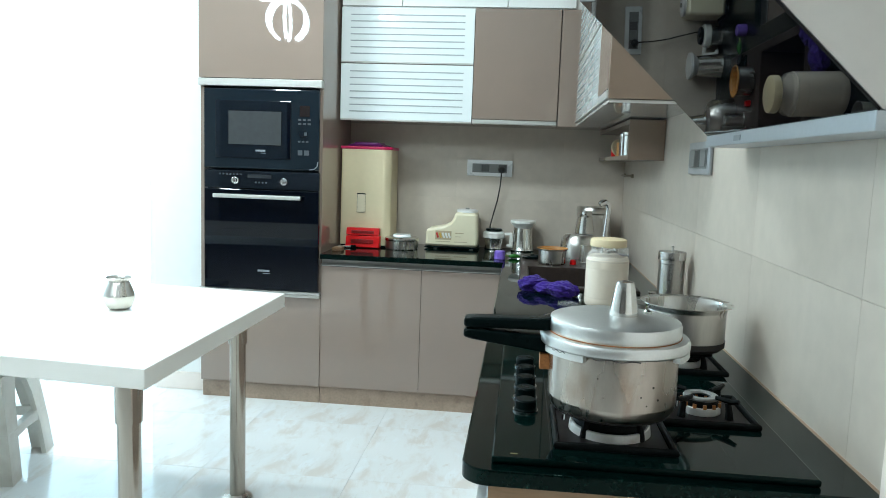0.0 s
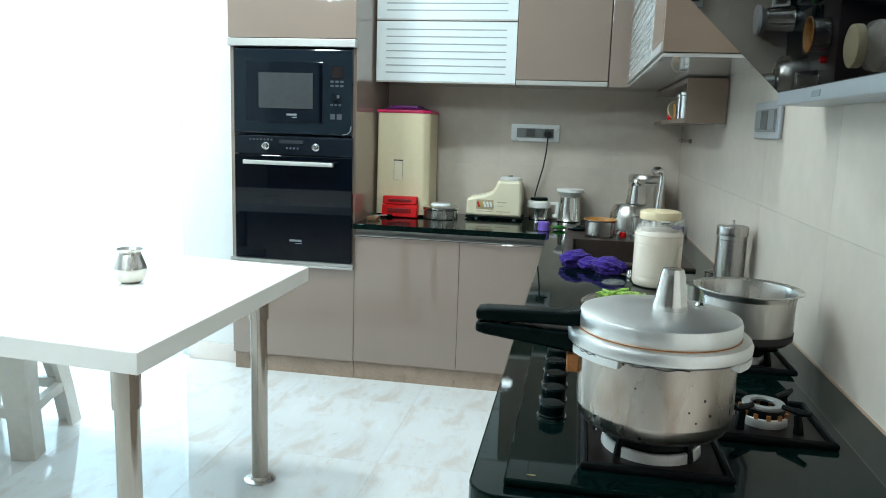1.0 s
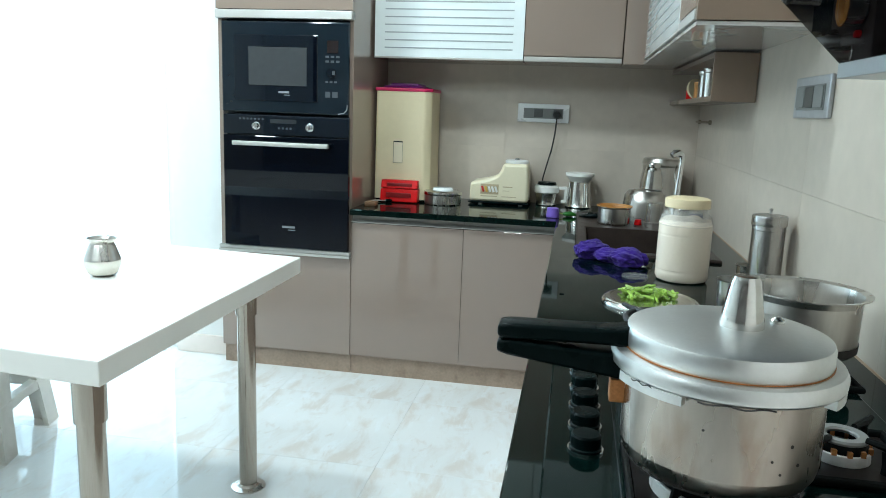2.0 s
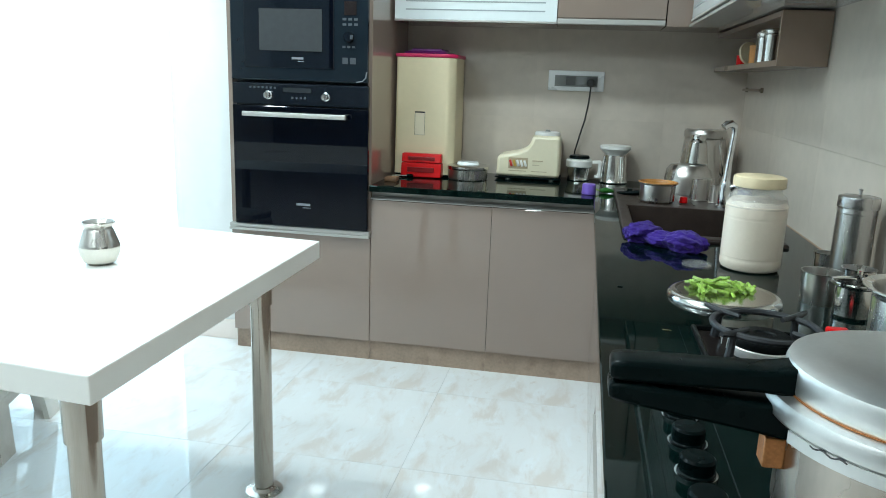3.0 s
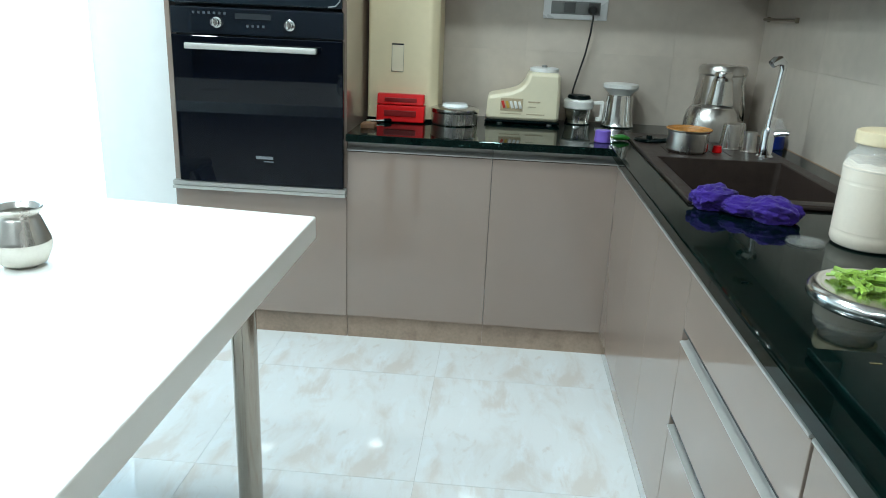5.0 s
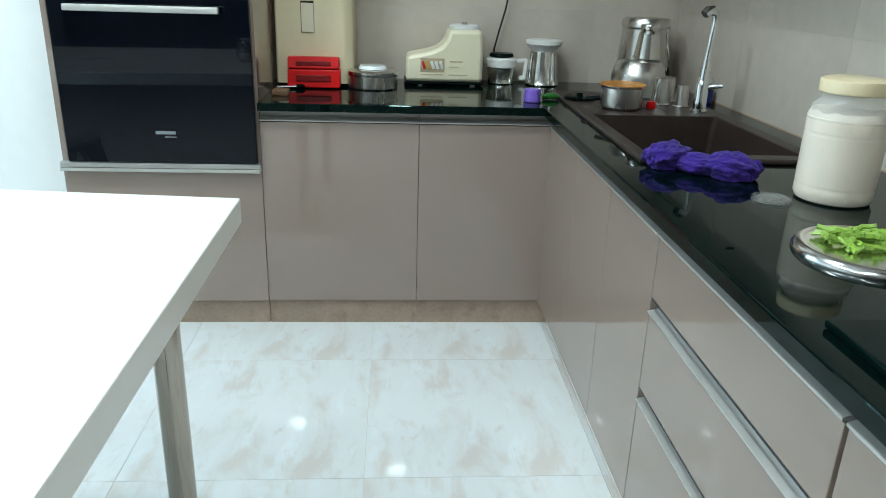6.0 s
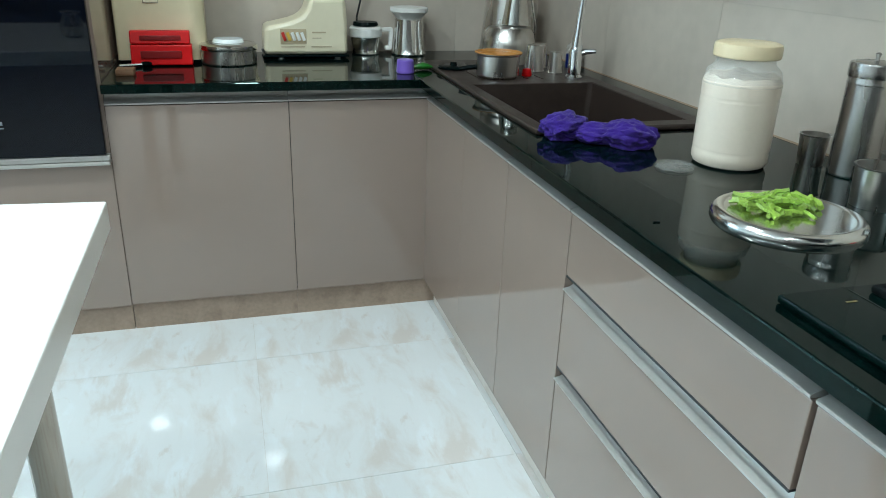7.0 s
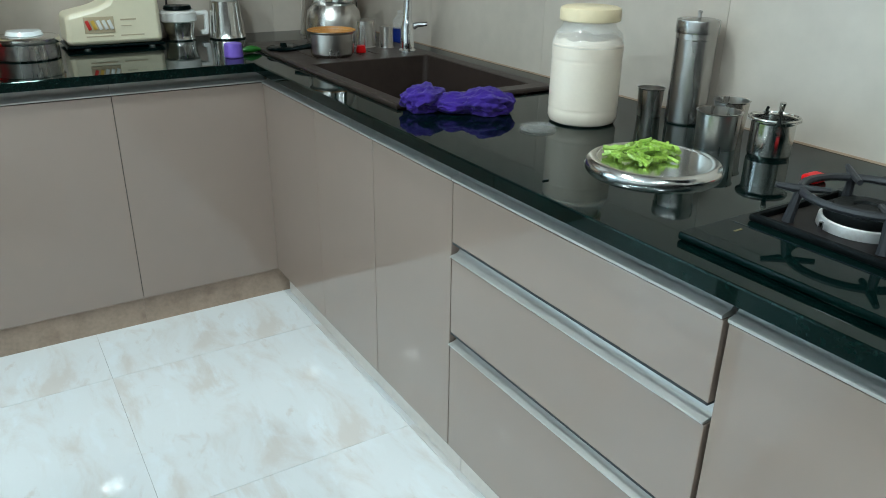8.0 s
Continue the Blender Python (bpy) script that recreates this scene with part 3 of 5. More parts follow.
loft = thing("loft_cabinet", (-0.17, 0.46, UZ1 + 0.002), "plain white loft cabinet above the wall cabinets", "cabinet")
part("carcass", box(B(), -0.77, 0.77, -0.14, 0.16, 0.0, CEIL - UZ1 - 0.01), PAINT, loft)
for x0, x1 in ((-0.77, -0.452), (-0.448, 0.10), (0.104, 0.45)):
    part("door", box(B(), x0, x1, -0.158, -0.141, 0.004, CEIL - UZ1 - 0.012, 0.002), PAINT, loft)

# small open box shelf below the right wall cabinet
shelf = thing("box_shelf", (0.54, 0.04, 1.307), "open taupe box shelf under the wall cabinet holding spice jars", "shelf")
HX = 0.072
part("bottom_board", box(B(), -HX, HX, -0.575, 0.575, 0.0, 0.018, 0.001), TAUPE_SIDE, shelf)
part("top_board", box(B(), -HX, HX, -0.575, 0.575, 0.145, 0.162, 0.001), TAUPE_SIDE, shelf)
part("end_board", box(B(), -HX, HX, -0.593, -0.576, 0.0, 0.162, 0.001), TAUPE_SIDE, shelf)
part("back_board", box(B(), HX - 0.008, HX - 0.001, -0.575, 0.575, 0.019, 0.144), TAUPE_SIDE, shelf)


def canister(name, at, r, h, label, material=STEEL, group="", lid_knob=True, category="canister"):
    t = thing(name, at, label, category, group)
    k = min(0.004, h * 0.02)
    part("body", lathe(B(), [(0, 0), (r * 0.95, 0), (r * 0.985, k * 0.5), (r, k), (r, h * 0.80), (r * 1.025, h * 0.80 + k * 0.6), (r, h * 0.80 + k * 1.2), (r, h * 0.86), (0, h * 0.86)], 40), material, t, angle=50)
    part("lid", lathe(B(), [(0, 0), (r * 1.05, 0), (r * 1.06, k * 0.4), (r * 1.06, h * 0.12 - k), (r * 1.03, h * 0.12), (r * 0.90, h * 0.126), (r * 0.80, h * 0.122), (0, h * 0.135)], 40, c=(0, 0, h * 0.862)), material, t, angle=50)
    if lid_knob:
        part("lid_knob", lathe(B(), [(0, 0), (0.004, 0), (0.003, 0.006), (0.0055, 0.012), (0, 0.015)], 12, c=(0, 0, h * 1.0)), material, t)
    return t


SH, CA, CB = 1.3255, -0.30, -0.19
canister("spice_canister", (0.506, CA, SH), 0.030, 0.108, "small polished steel spice canister on the box shelf", lid_knob=False, group="spice canisters")
canister("spice_canister", (0.506, CB, SH), 0.030, 0.104, "small polished steel spice canister on the box shelf", lid_knob=False, group="spice canisters")
canister("spice_jar", (0.505, -0.06, SH), 0.024, 0.066, "small amber spice jar on the box shelf", AMBER, lid_knob=False, category="jar")
canister("spice_jar", (0.535, 0.02, SH), 0.022, 0.06, "small cream spice jar on the box shelf", CREAM, lid_knob=False, category="jar")
d = thing("round_lid", (0.515, 0.12, SH), "round cream plastic lid standing on its edge", "lid")
part("disc", lathe(B(), [(0, -0.006), (0.042, -0.006), (0.044, 0), (0.042, 0.006), (0, 0.006)], 28, m=Matrix.Translation((0, 0, 0.044)) @ pose(0, 0, 0, 78, 0, 25)), CREAM, d)
canister("spice_jar", (0.505, 0.21, SH), 0.018, 0.04, "small red capped spice jar on the box shelf", RED, lid_knob=False, category="jar")

rail = thing("towel_rail", (0.60, 0.42, 1.232), "short dark steel wall rail below the box shelf", "rail")
part("bar", tube(B(), [(0, -0.17, 0), (0, 0.17, 0)], 0.006), LEG_STEEL, rail)
for y in (-0.15, 0.15):
    part("bracket", box(B(), 0.004, 0.0148, y - 0.008, y + 0.008, -0.01, 0.01, 0.002), LEG_STEEL, rail)

# ---- worktop with sink ----


def slab(xs, ys, gone, z0, z1):
    bm = B()
    top = {}
    for k, z in ((0, z0), (1, z1)):
        for i, x in enumerate(xs):
            for j, y in enumerate(ys):
                top[i, j, k] = bm.verts.new((x, y, z))
    full = {(i, j) for i in range(len(xs) - 1) for j in range(len(ys) - 1)} - set(gone)
    for i, j in full:
        for k in (0, 1):
            bm.faces.new([top[a, b, k] for a, b in ((i, j), (i + 1, j), (i + 1, j + 1), (i, j + 1))])
        for (di, dj), (a, b) in (((-1, 0), ((i, j), (i, j + 1))), ((1, 0), ((i + 1, j), (i + 1, j + 1))), ((0, -1), ((i, j), (i + 1, j))), ((0, 1), ((i, j + 1), (i + 1, j + 1)))):
            if (i + di, j + dj) not in full:
                bm.faces.new((top[*a, 0], top[*b, 0], top[*b, 1], top[*a, 1]))
    bmesh.ops.delete(bm, geom=[v for v in bm.verts if not v.link_faces], context="VERTS")
    bmesh.ops.recalc_face_normals(bm, faces=bm.faces)
    return bm


SX0, SX1, SY0, SY1 = 0.055, 0.505, -0.775, 0.27
worktop = thing("worktop", (0, 0, 0), "polished black-green granite worktop in an L shape", "worktop")
runs = (([-0.952, -0.0305], [-0.030, 0.620], []), ([-0.030, SX0, SX1, 0.613], [-2.532, SY0, SY1, 0.620], [(1, 1)]))
for xs, ys, gone in runs:
    bm = slab(xs, ys, gone, ZC - 0.026, ZC)
    corner = [e for e in bm.edges if all(abs(v.co.x + 0.03) < 1e-4 and abs(v.co.y + 2.532) < 1e-4 for v in e.verts)]
    if corner:
        bmesh.ops.bevel(bm, geom=corner, offset=0.045, segments=8, profile=0.5, affect="EDGES")
    outer = [e for e in bm.edges if len(e.link_faces) == 2 and e.calc_face_angle(0) > 1.2 and all(v.co.z > ZC - 0.001 for v in e.verts)
             and not (abs(e.verts[0].co.x + 0.030) < 0.001 and abs(e.verts[1].co.x + 0.030) < 0.001 and min(v.co.y for v in e.verts) > SY0 and max(v.co.y for v in e.verts) > 0.3)]
    bmesh.ops.bevel(bm, geom=outer, offset=0.003, segments=2, profile=0.5, affect="EDGES")
    part("slab", bm, GRANITE, worktop, angle=30)

# a thin pale sealant line runs along the wall
structure("sealant_line", box(B(), 0.6135, 0.6150, -2.53, 0.60, ZC - 0.002, ZC + 0.003), surf("beige_sealant", (0.40, 0.28, 0.19), 0.6), "beige sealant line along the tiled wall", "trim")

sink = thing("kitchen_sink", (0.288, -0.228, ZC), "dark brown composite sink with one bowl and a draining ledge", "sink")
BX0, BX1, BY0, BY1 = -0.195, 0.185, -0.478, 0.040
bm = slab([-0.233, BX0, BX1, 0.233], [-0.533, BY0, BY1, 0.530], [(1, 1)], 0.0005, 0.011)
e = [e for e in bm.edges if len(e.link_faces) == 2 and e.calc_face_angle(0) > 1.2 and all(v.co.z > 0.01 for v in e.verts)]
bmesh.ops.bevel(bm, geom=e, offset=0.006, segments=3, profile=0.5, affect="EDGES")
part("rim", bm, SINK, sink, angle=30)
bm = B()
D = -0.19
v = {}
for k, (sx, z) in enumerate(((0.0, 0.009), (0.012, D + 0.02), (0.032, D))):
    v[k] = [bm.verts.new(p) for p in ((BX0 + sx, BY0 + sx, z), (BX1 - sx, BY0 + sx, z), (BX1 - sx, BY1 - sx, z), (BX0 + sx, BY1 - sx, z))]
for k in (0, 1):
    for i in range(4):
        bm.faces.new((v[k][i], v[k][(i + 1) % 4], v[k + 1][(i + 1) % 4], v[k + 1][i]))
bm.faces.new(v[2])
e = [e for e in bm.edges if all(p.co.z < 0 for p in e.verts)] + [e for e in bm.edges if abs(e.verts[0].co.z - e.verts[1].co.z) > 0.1]
bmesh.ops.bevel(bm, geom=e, offset=0.014, segments=3, profile=0.5, affect="EDGES")
part("bowl", bm, SINK, sink, angle=50)
part("drain", lathe(B(), [(0, 0.002), (0.03, 0.002), (0.042, 0.004), (0.044, 0.0005), (0, 0.0005)], 28, c=(-0.005, -0.22, D)), CHROME, sink)
for k in range(5):
    part("drain_groove", box(B(), -0.15 + k * 0.05, -0.142 + k * 0.05, 0.12, 0.45, 0.0105, 0.0125, 0.0008), SINK, sink)

tap = thing("kitchen_tap", (0.442, -0.120, ZC + 0.011), "tall chrome swan-neck kitchen tap", "tap")
part("base", lathe(B(), [(0, 0), (0.027, 0), (0.027, 0.008), (0.021, 0.014), (0.021, 0.085), (0.016, 0.1), (0, 0.1)], 28), CHROME, tap)
part("spout", tube(B(), [(0, 0, 0.09), (0.003, -0.002, 0.17), (0.008, -0.004, 0.25), (0.010, -0.005, 0.282), (0.007, -0.007, 0.300), (-0.006, -0.011, 0.309), (-0.021, -0.015, 0.306), (-0.032, -0.018, 0.297)], [0.016, 0.0115, 0.0105, 0.0105, 0.012, 0.0145, 0.0155, 0.0135], 16), CHROME, tap)
part("lever", tube(B(), [(0.01, 0, 0.075), (0.03, -0.012, 0.085), (0.055, -0.03, 0.088)], [0.011, 0.009, 0.006], 10), CHROME, tap)

# ---- hood ----
hood = thing("cooker_hood", (0.54, -2.128, 1.333), "slanted black mirror-glass cooker hood with a grey steel rim", "hood")
HY = 0.467
A, Bp = (-0.020, 0.030), (-0.366, 0.366)
prof = [(-0.016, 0.030), (-0.361, 0.365), (-0.361, 0.42), (0.072, 0.42), (0.072, 0.030)]
part("casing", prism(B(), prof, "y", -HY + 0.004, HY - 0.004), HOODSIDE, hood, "pale grey steel side casing")
n = Vector((-(Bp[1] - A[1]), Bp[0] - A[0])).normalized()
glass_poly = [A, Bp, (Bp[0] + n.x * 0.004, Bp[1] + n.y * 0.004), (A[0] + n.x * 0.004, A[1] + n.y * 0.004)]
part("glass_panel", prism(B(), glass_poly, "y", -HY, HY), HOODGLASS, hood, "black mirror glass panel")
rim_h = part("rim", box(B(), -0.026, 0.072, -HY, HY, 0.0, 0.0285, 0.002), HOODSTEEL, hood, "grey steel rim")
part("logo", box(B(), -0.0275, -0.0255, 0.16, 0.21, 0.008, 0.020), PALE_MARK, rim_h)
part("chimney", box(B(), -0.15, 0.07, -0.16, 0.16, 0.421, CEIL - 1.34), HOODSIDE, hood)

# ---- hob and cooking pots ----
HX0, HX1, HY0, HY1 = 0.018, 0.530, -2.504, -1.620
HZ = ZC + 0.012
hob = thing("gas_hob", (0.27, -2.055, ZC), "black glass four-burner gas hob with cast-iron pan supports", "hob")
part("glass_top", box(B(), HX0 - 0.27, HX1 - 0.27, HY0 + 2.055, HY1 + 2.055, 0.001, 0.012, 0.003), HOBGLASS, hob)
part("side_strip", box(B(), HX0 - 0.27 + 0.096, HX0 - 0.27 + 0.0975, HY0 + 2.065, HY1 + 2.045, 0.0121, 0.0126), OVENBODY, hob)
part("print_mark", box(B(), -0.222, -0.210, -0.432, -0.429, 0.0121, 0.0125), DULLMARK, hob)
part("print_mark", box(B(), -0.186, -0.170, 0.395, 0.398, 0.0121, 0.0125), DULLMARK, hob)


def burner(x, y, r):
    """A burner: bright steel skirt, black throat and cap; the small one has an open grey cap ring and copper ports."""
    b = part("burner", lathe(B(), [(0, 0), (r * 1.10, 0), (r * 1.13, 0.003), (r * 1.10, 0.017), (r * 1.06, 0.0185), (r * 0.98, 0.017), (0, 0.017)], 40, c=(x, y, 0.0125)), SKIRT_STEEL, hob, "bright steel burner skirt")
    part("throat", lathe(B(), [(r * 0.60, 0), (r * 1.0, 0), (r * 1.02, 0.005), (r * 0.96, 0.013), (r * 0.60, 0.013)], 36, c=(x, y, 0.0297)), IRON, b)
    if r < 0.04:
        part("burner_cap", lathe(B(), [(r * 0.55, 0), (r * 0.98, 0), (r * 1.0, 0.003), (r * 0.94, 0.006), (r * 0.62, 0.006), (r * 0.55, 0.003)], 36, c=(x, y, 0.0428)), GREY_PLASTIC, b, "grey open burner ring")
        for k in range(12):
            a = 2 * math.pi * k / 12
            c, q = r * 1.06 * math.cos(a), r * 1.06 * math.sin(a)
            part("flame_port", box(B(), x + c - 0.003, x + c + 0.003, y + q - 0.003, y + q + 0.003, 0.0297, 0.0375), COPPER, b)
    else:
        part("burner_cap", lathe(B(), [(0, 0), (r * 0.84, 0), (r * 0.86, 0.002), (r * 0.80, 0.005), (r * 0.35, 0.006), (r * 0.30, 0.003), (0, 0.003)], 36, c=(x, y, 0.0428)), IRON, b)
    part("igniter", tube(B(), [(x - r * 1.25, y + r * 0.4, 0.0125), (x - r * 1.25, y + r * 0.4, 0.030)], 0.003, 8), CHROME, b)


def support(x, y, half, rr, material, up=0.0, ringed=True, tray=True):
    """A square cast-iron pan support with a raised ring on four posts."""
    s = part("pan_support", tube(B(), [(x - half, y - half, 0.0175), (x + half, y - half, 0.0175), (x + half, y + half, 0.0175), (x - half, y + half, 0.0175)], 0.0068, 8, True), IRON, hob, "cast-iron pan support")
    if tray:
        part("drip_tray", box(B(), x - half + 0.006, x + half - 0.006, y - half + 0.006, y + half - 0.006, 0.0122, 0.016, 0.002), TRAY, s, "brown stained drip tray")
    if ringed:
        part("support_ring", tube(B(), ring(x, y, 0.0475 + up, rr, 36), 0.0058, 8, True), material, s)
    for k in range(4):
        a = math.pi / 4 + k * math.pi / 2
        c, q = math.cos(a), math.sin(a)
        bm = tube(B(), [(x + rr * 1.12 * c, y + rr * 1.12 * q, 0.016), (x + rr * 1.10 * c, y + rr * 1.10 * q, 0.030), (x + rr * 1.04 * c, y + rr * 1.04 * q, 0.046 + up)], [0.0085, 0.007, 0.006], 8)
        tube(bm, [(x + rr * 1.42 * c, y + rr * 1.42 * q, 0.054 + up), (x + rr * 1.15 * c, y + rr * 1.15 * q, 0.0505 + up), (x + rr * 0.58 * c, y + rr * 0.58 * q, 0.0505 + up)], [0.004, 0.006, 0.0042], 8)
        part("prong", bm, material, s)


OFF = (0.27, -2.055)
BURN = [(0.222, -2.350, 0.064, IRON_NEAR), (0.238, -1.744, 0.051, IRON_DUSTY), (0.413, -2.205, 0.034, IRON), (0.450, -1.845, 0.044, IRON)]
for x, y, r, material in BURN:
    burner(x - OFF[0], y - OFF[1], r)
    support(x - OFF[0], y - OFF[1], 0.098 if r > 0.047 else 0.086, (0.060 if y < -2.3 else 0.084) if r > 0.047 else 0.056, material, 0.014 if material is IRON_DUSTY else 0.0, r > 0.04)
for k in range(5):
    y = -2.266 + k * 0.078
    kn = part("knob", lathe(B(), [(0, 0), (0.021, 0), (0.022, 0.005), (0.0205, 0.0065), (0.0205, 0.021), (0.018, 0.024), (0, 0.0245)], 28, c=(0.073 - OFF[0], y - OFF[1], 0.0122)), BAKELITE, hob, "black plastic gas knob")
    part("knob_ring", lathe(B(), [(0.0222, 0), (0.0245, 0), (0.0245, 0.003), (0.0222, 0.003)], 28, c=(0.073 - OFF[0], y - OFF[1], 0.0122)), CHROME, kn)

CX, CY, CZ = 0.219, -2.362, ZC + 0.0590
cooker = thing("pressure_cooker", (CX, CY, CZ), "worn aluminium pressure cooker with black twin handles on the hob", "cooker")
R = 0.111
part("body", lathe(B(), [(0, 0), (R * 0.80, 0), (R * 0.91, 0.005), (R * 0.975, 0.015), (R * 0.998, 0.028), (R, 0.120), (R * 1.02, 0.126), (R * 1.02, 0.132), (R * 0.96, 0.132), (R * 0.96, 0.05), (0, 0.02)], 64), COOKER_ALU, cooker, "stained worn aluminium pot body")
part("sooty_base", lathe(B(), [(R * 0.70, -0.001), (R * 0.905, 0.0032), (R * 0.935, 0.0066), (R * 0.930, 0.0070), (R * 0.90, 0.0045)], 64), SOOT, cooker)
part("flange", lathe(B(), [(R * 1.04, 0.117), (R * 1.13, 0.118), (R * 1.155, 0.121), (R * 1.16, 0.130), (R * 1.13, 0.1365), (R * 1.0, 0.138), (R * 1.0, 0.1335), (R * 1.04, 0.1332)], 64), LID_ALU, cooker, "thick aluminium lid flange")
for k in range(3):
    a0 = math.radians(200 + k * 120)
    bm = B()
    poly = [(R * 1.035 * math.cos(a0 + t * 0.09), R * 1.035 * math.sin(a0 + t * 0.09)) for t in range(9)] + [(R * 1.15 * math.cos(a0 + t * 0.09), R * 1.15 * math.sin(a0 + t * 0.09)) for t in range(8, -1, -1)]
    part("flange_lug", prism(bm, poly, "z", 0.108, 0.1185), LID_ALU, cooker)
part("burnt_line", lathe(B(), [(R * 1.0, 0.1381), (R * 1.028, 0.1381), (R * 1.028, 0.1388), (R * 1.0, 0.1388)], 64), COPPER, cooker, "brown burnt line round the lid")
lid = part("lid", lathe(B(), [(R * 1.012, 0.1389), (R * 1.02, 0.142), (R * 1.02, 0.157), (R * 1.0, 0.1625), (R * 0.92, 0.1655), (R * 0.45, 0.169), (0, 0.170)], 64), LID_ALU, cooker, "brushed aluminium lid")
part("weight", lathe(B(), [(0, 0), (0.0245, 0), (0.025, 0.003), (0.0225, 0.018), (0.0165, 0.052), (0.0140, 0.059), (0.004, 0.061), (0, 0.060)], 32, c=(0.014, 0.0, 0.1685)), STEEL, lid, "conical steel pressure weight")
part("safety_valve", lathe(B(), [(0, 0), (0.008, 0), (0.008, 0.005), (0.004, 0.008), (0, 0.008)], 16, c=(0.06, 0.03, 0.1668)), STEEL, lid)


def cooker_handle(z0, z1, bend, name, label):
    pts_top, pts_bot = [], []
    for i in range(13):
        t = i / 12
        x = -R * 0.93 - t * 0.160
        near = max(0.0, 1 - t / 0.25) ** 2
        pts_top.append((x, z1 + bend * t + 0.006 * near - 0.002 * (i == 12)))
        pts_bot.append((x, z0 + bend * t - (0.013 * (1 - t) if bend > 0 else 0.004 * near) + 0.002 * (i == 12)))
    return part(name, prism(B(), pts_top + pts_bot[::-1], "y", -0.0185, 0.0185, 0.004), BAKELITE, cooker, label, 60)


for k, (a, z) in enumerate(((-1.25, 0.055), (-1.05, 0.070), (-1.15, 0.040), (-0.95, 0.048), (-1.9, 0.082))):
    m = Matrix.Translation((R * 1.0 * math.cos(a), R * 1.0 * math.sin(a), z)) @ Matrix.Rotation(a, 4, "Z") @ pose(0, 0, 0, 0, 90, 0)
    part("pit_mark", lathe(B(), [(0, 0.0006), (0.0014 + 0.0005 * (k % 2), 0.0004), (0.0018 + 0.0005 * (k % 2), -0.001)], 10, m=m), SOOT, cooker, "small dark pit mark")
for a0, a1 in ((-1.95, -1.35), (-2.6, -2.35)):
    pts = [(R * 1.145 * math.cos(a0 + (a1 - a0) * i / 10), R * 1.145 * math.sin(a0 + (a1 - a0) * i / 10), 0.1175 - 0.0012 * math.sin(i * 1.3)) for i in range(11)]
    part("burnt_edge", tube(B(), pts, 0.0009, 6), SOOT, cooker, "burnt food residue under the flange")
cooker_handle(0.1375, 0.1565, -0.003, "lid_handle", "black bakelite lid handle")
cooker_handle(0.108, 0.126, 0.008, "body_handle", "black bakelite body handle")
part("handle_bracket", box(B(), -R * 1.15, -R * 0.985, -0.0115, 0.0115, 0.066, 0.0945, 0.002), COPPER, cooker, "scorched copper-coloured handle bracket")

patila = thing("steel_pot", (0.453, -1.845, ZC + 0.0595), "open stainless steel pot with a flared rim on the back burner", "pot")
part("body", lathe(B(), [(0, 0), (0.083, 0), (0.092, 0.008), (0.0935, 0.092), (0.096, 0.102), (0.108, 0.106), (0.108, 0.108), (0.095, 0.105), (0.0915, 0.090), (0.090, 0.012), (0, 0.006)], 56), STEEL_BRUSH, patila)
part("scorched_base", lathe(B(), [(0.06, -0.001), (0.0835, -0.001), (0.0934, 0.008), (0.0944, 0.022), (0.0936, 0.022), (0.092, 0.0085)], 56), SOOT, patila)

# ---- things along the right worktop ----
jar = thing("storage_jar", (0.355, -1.046, ZC), "large clear plastic jar of white flour with a yellowed lid", "jar")
lower = [(0, 0), (0.060, 0), (0.069, 0.004), (0.0735, 0.013), (0.0735, 0.028), (0.0727, 0.032), (0.0735, 0.036), (0.0735, 0.130), (0.0727, 0.134), (0.0735, 0.138), (0.0735, 0.164)]
bm = lathe(B(), lower + [(0.0715, 0.168), (0.066, 0.176), (0.040, 0.172), (0.015, 0.180), (0, 0.180)], 56)
for q in bm.verts:
    if q.co.z > 0.166:
        q.co.z += 0.007 * noise.noise(q.co * 40)
part("flour", bm, FLOUR_JAR, jar, "white flour behind clear ribbed plastic")
upper = [(0.0739, 0.160), (0.0735, 0.168), (0.069, 0.186), (0.058, 0.196), (0.0555, 0.200), (0.0555, 0.212)]
part("shell", lathe(B(), upper + [(r - 0.0012, z) for r, z in upper[::-1]], 56), JARPLASTIC, jar, "clear plastic shoulder and neck")
part("lid", lathe(B(), [(0, 0.238), (0.054, 0.238), (0.061, 0.235), (0.0625, 0.230), (0.0625, 0.212), (0.061, 0.210), (0.057, 0.210), (0.057, 0.232), (0, 0.233)], 56), JARLID, jar, "yellowed cream screw lid")

canister("tall_canister", (0.550, -1.161, ZC), 0.042, 0.218, "tall brushed steel canister against the tiled wall", CANISTER_STEEL)


def tumbler(name, at, r0, r1, h, label, material=STEEL_BRUSH, upside=False, category="tumbler", group=""):
    t = thing(name, at, label, category, group)
    pr = [(0, 0), (r0, 0), (r1, h - 0.003), (r1 + 0.0025, h), (r1 - 0.001, h), (r0 - 0.0015, 0.004), (0, 0.003)]
    if upside:
        pr = [(r, h - z) for r, z in pr]
    part("cup", lathe(B(), pr, 36), material, t)
    return t


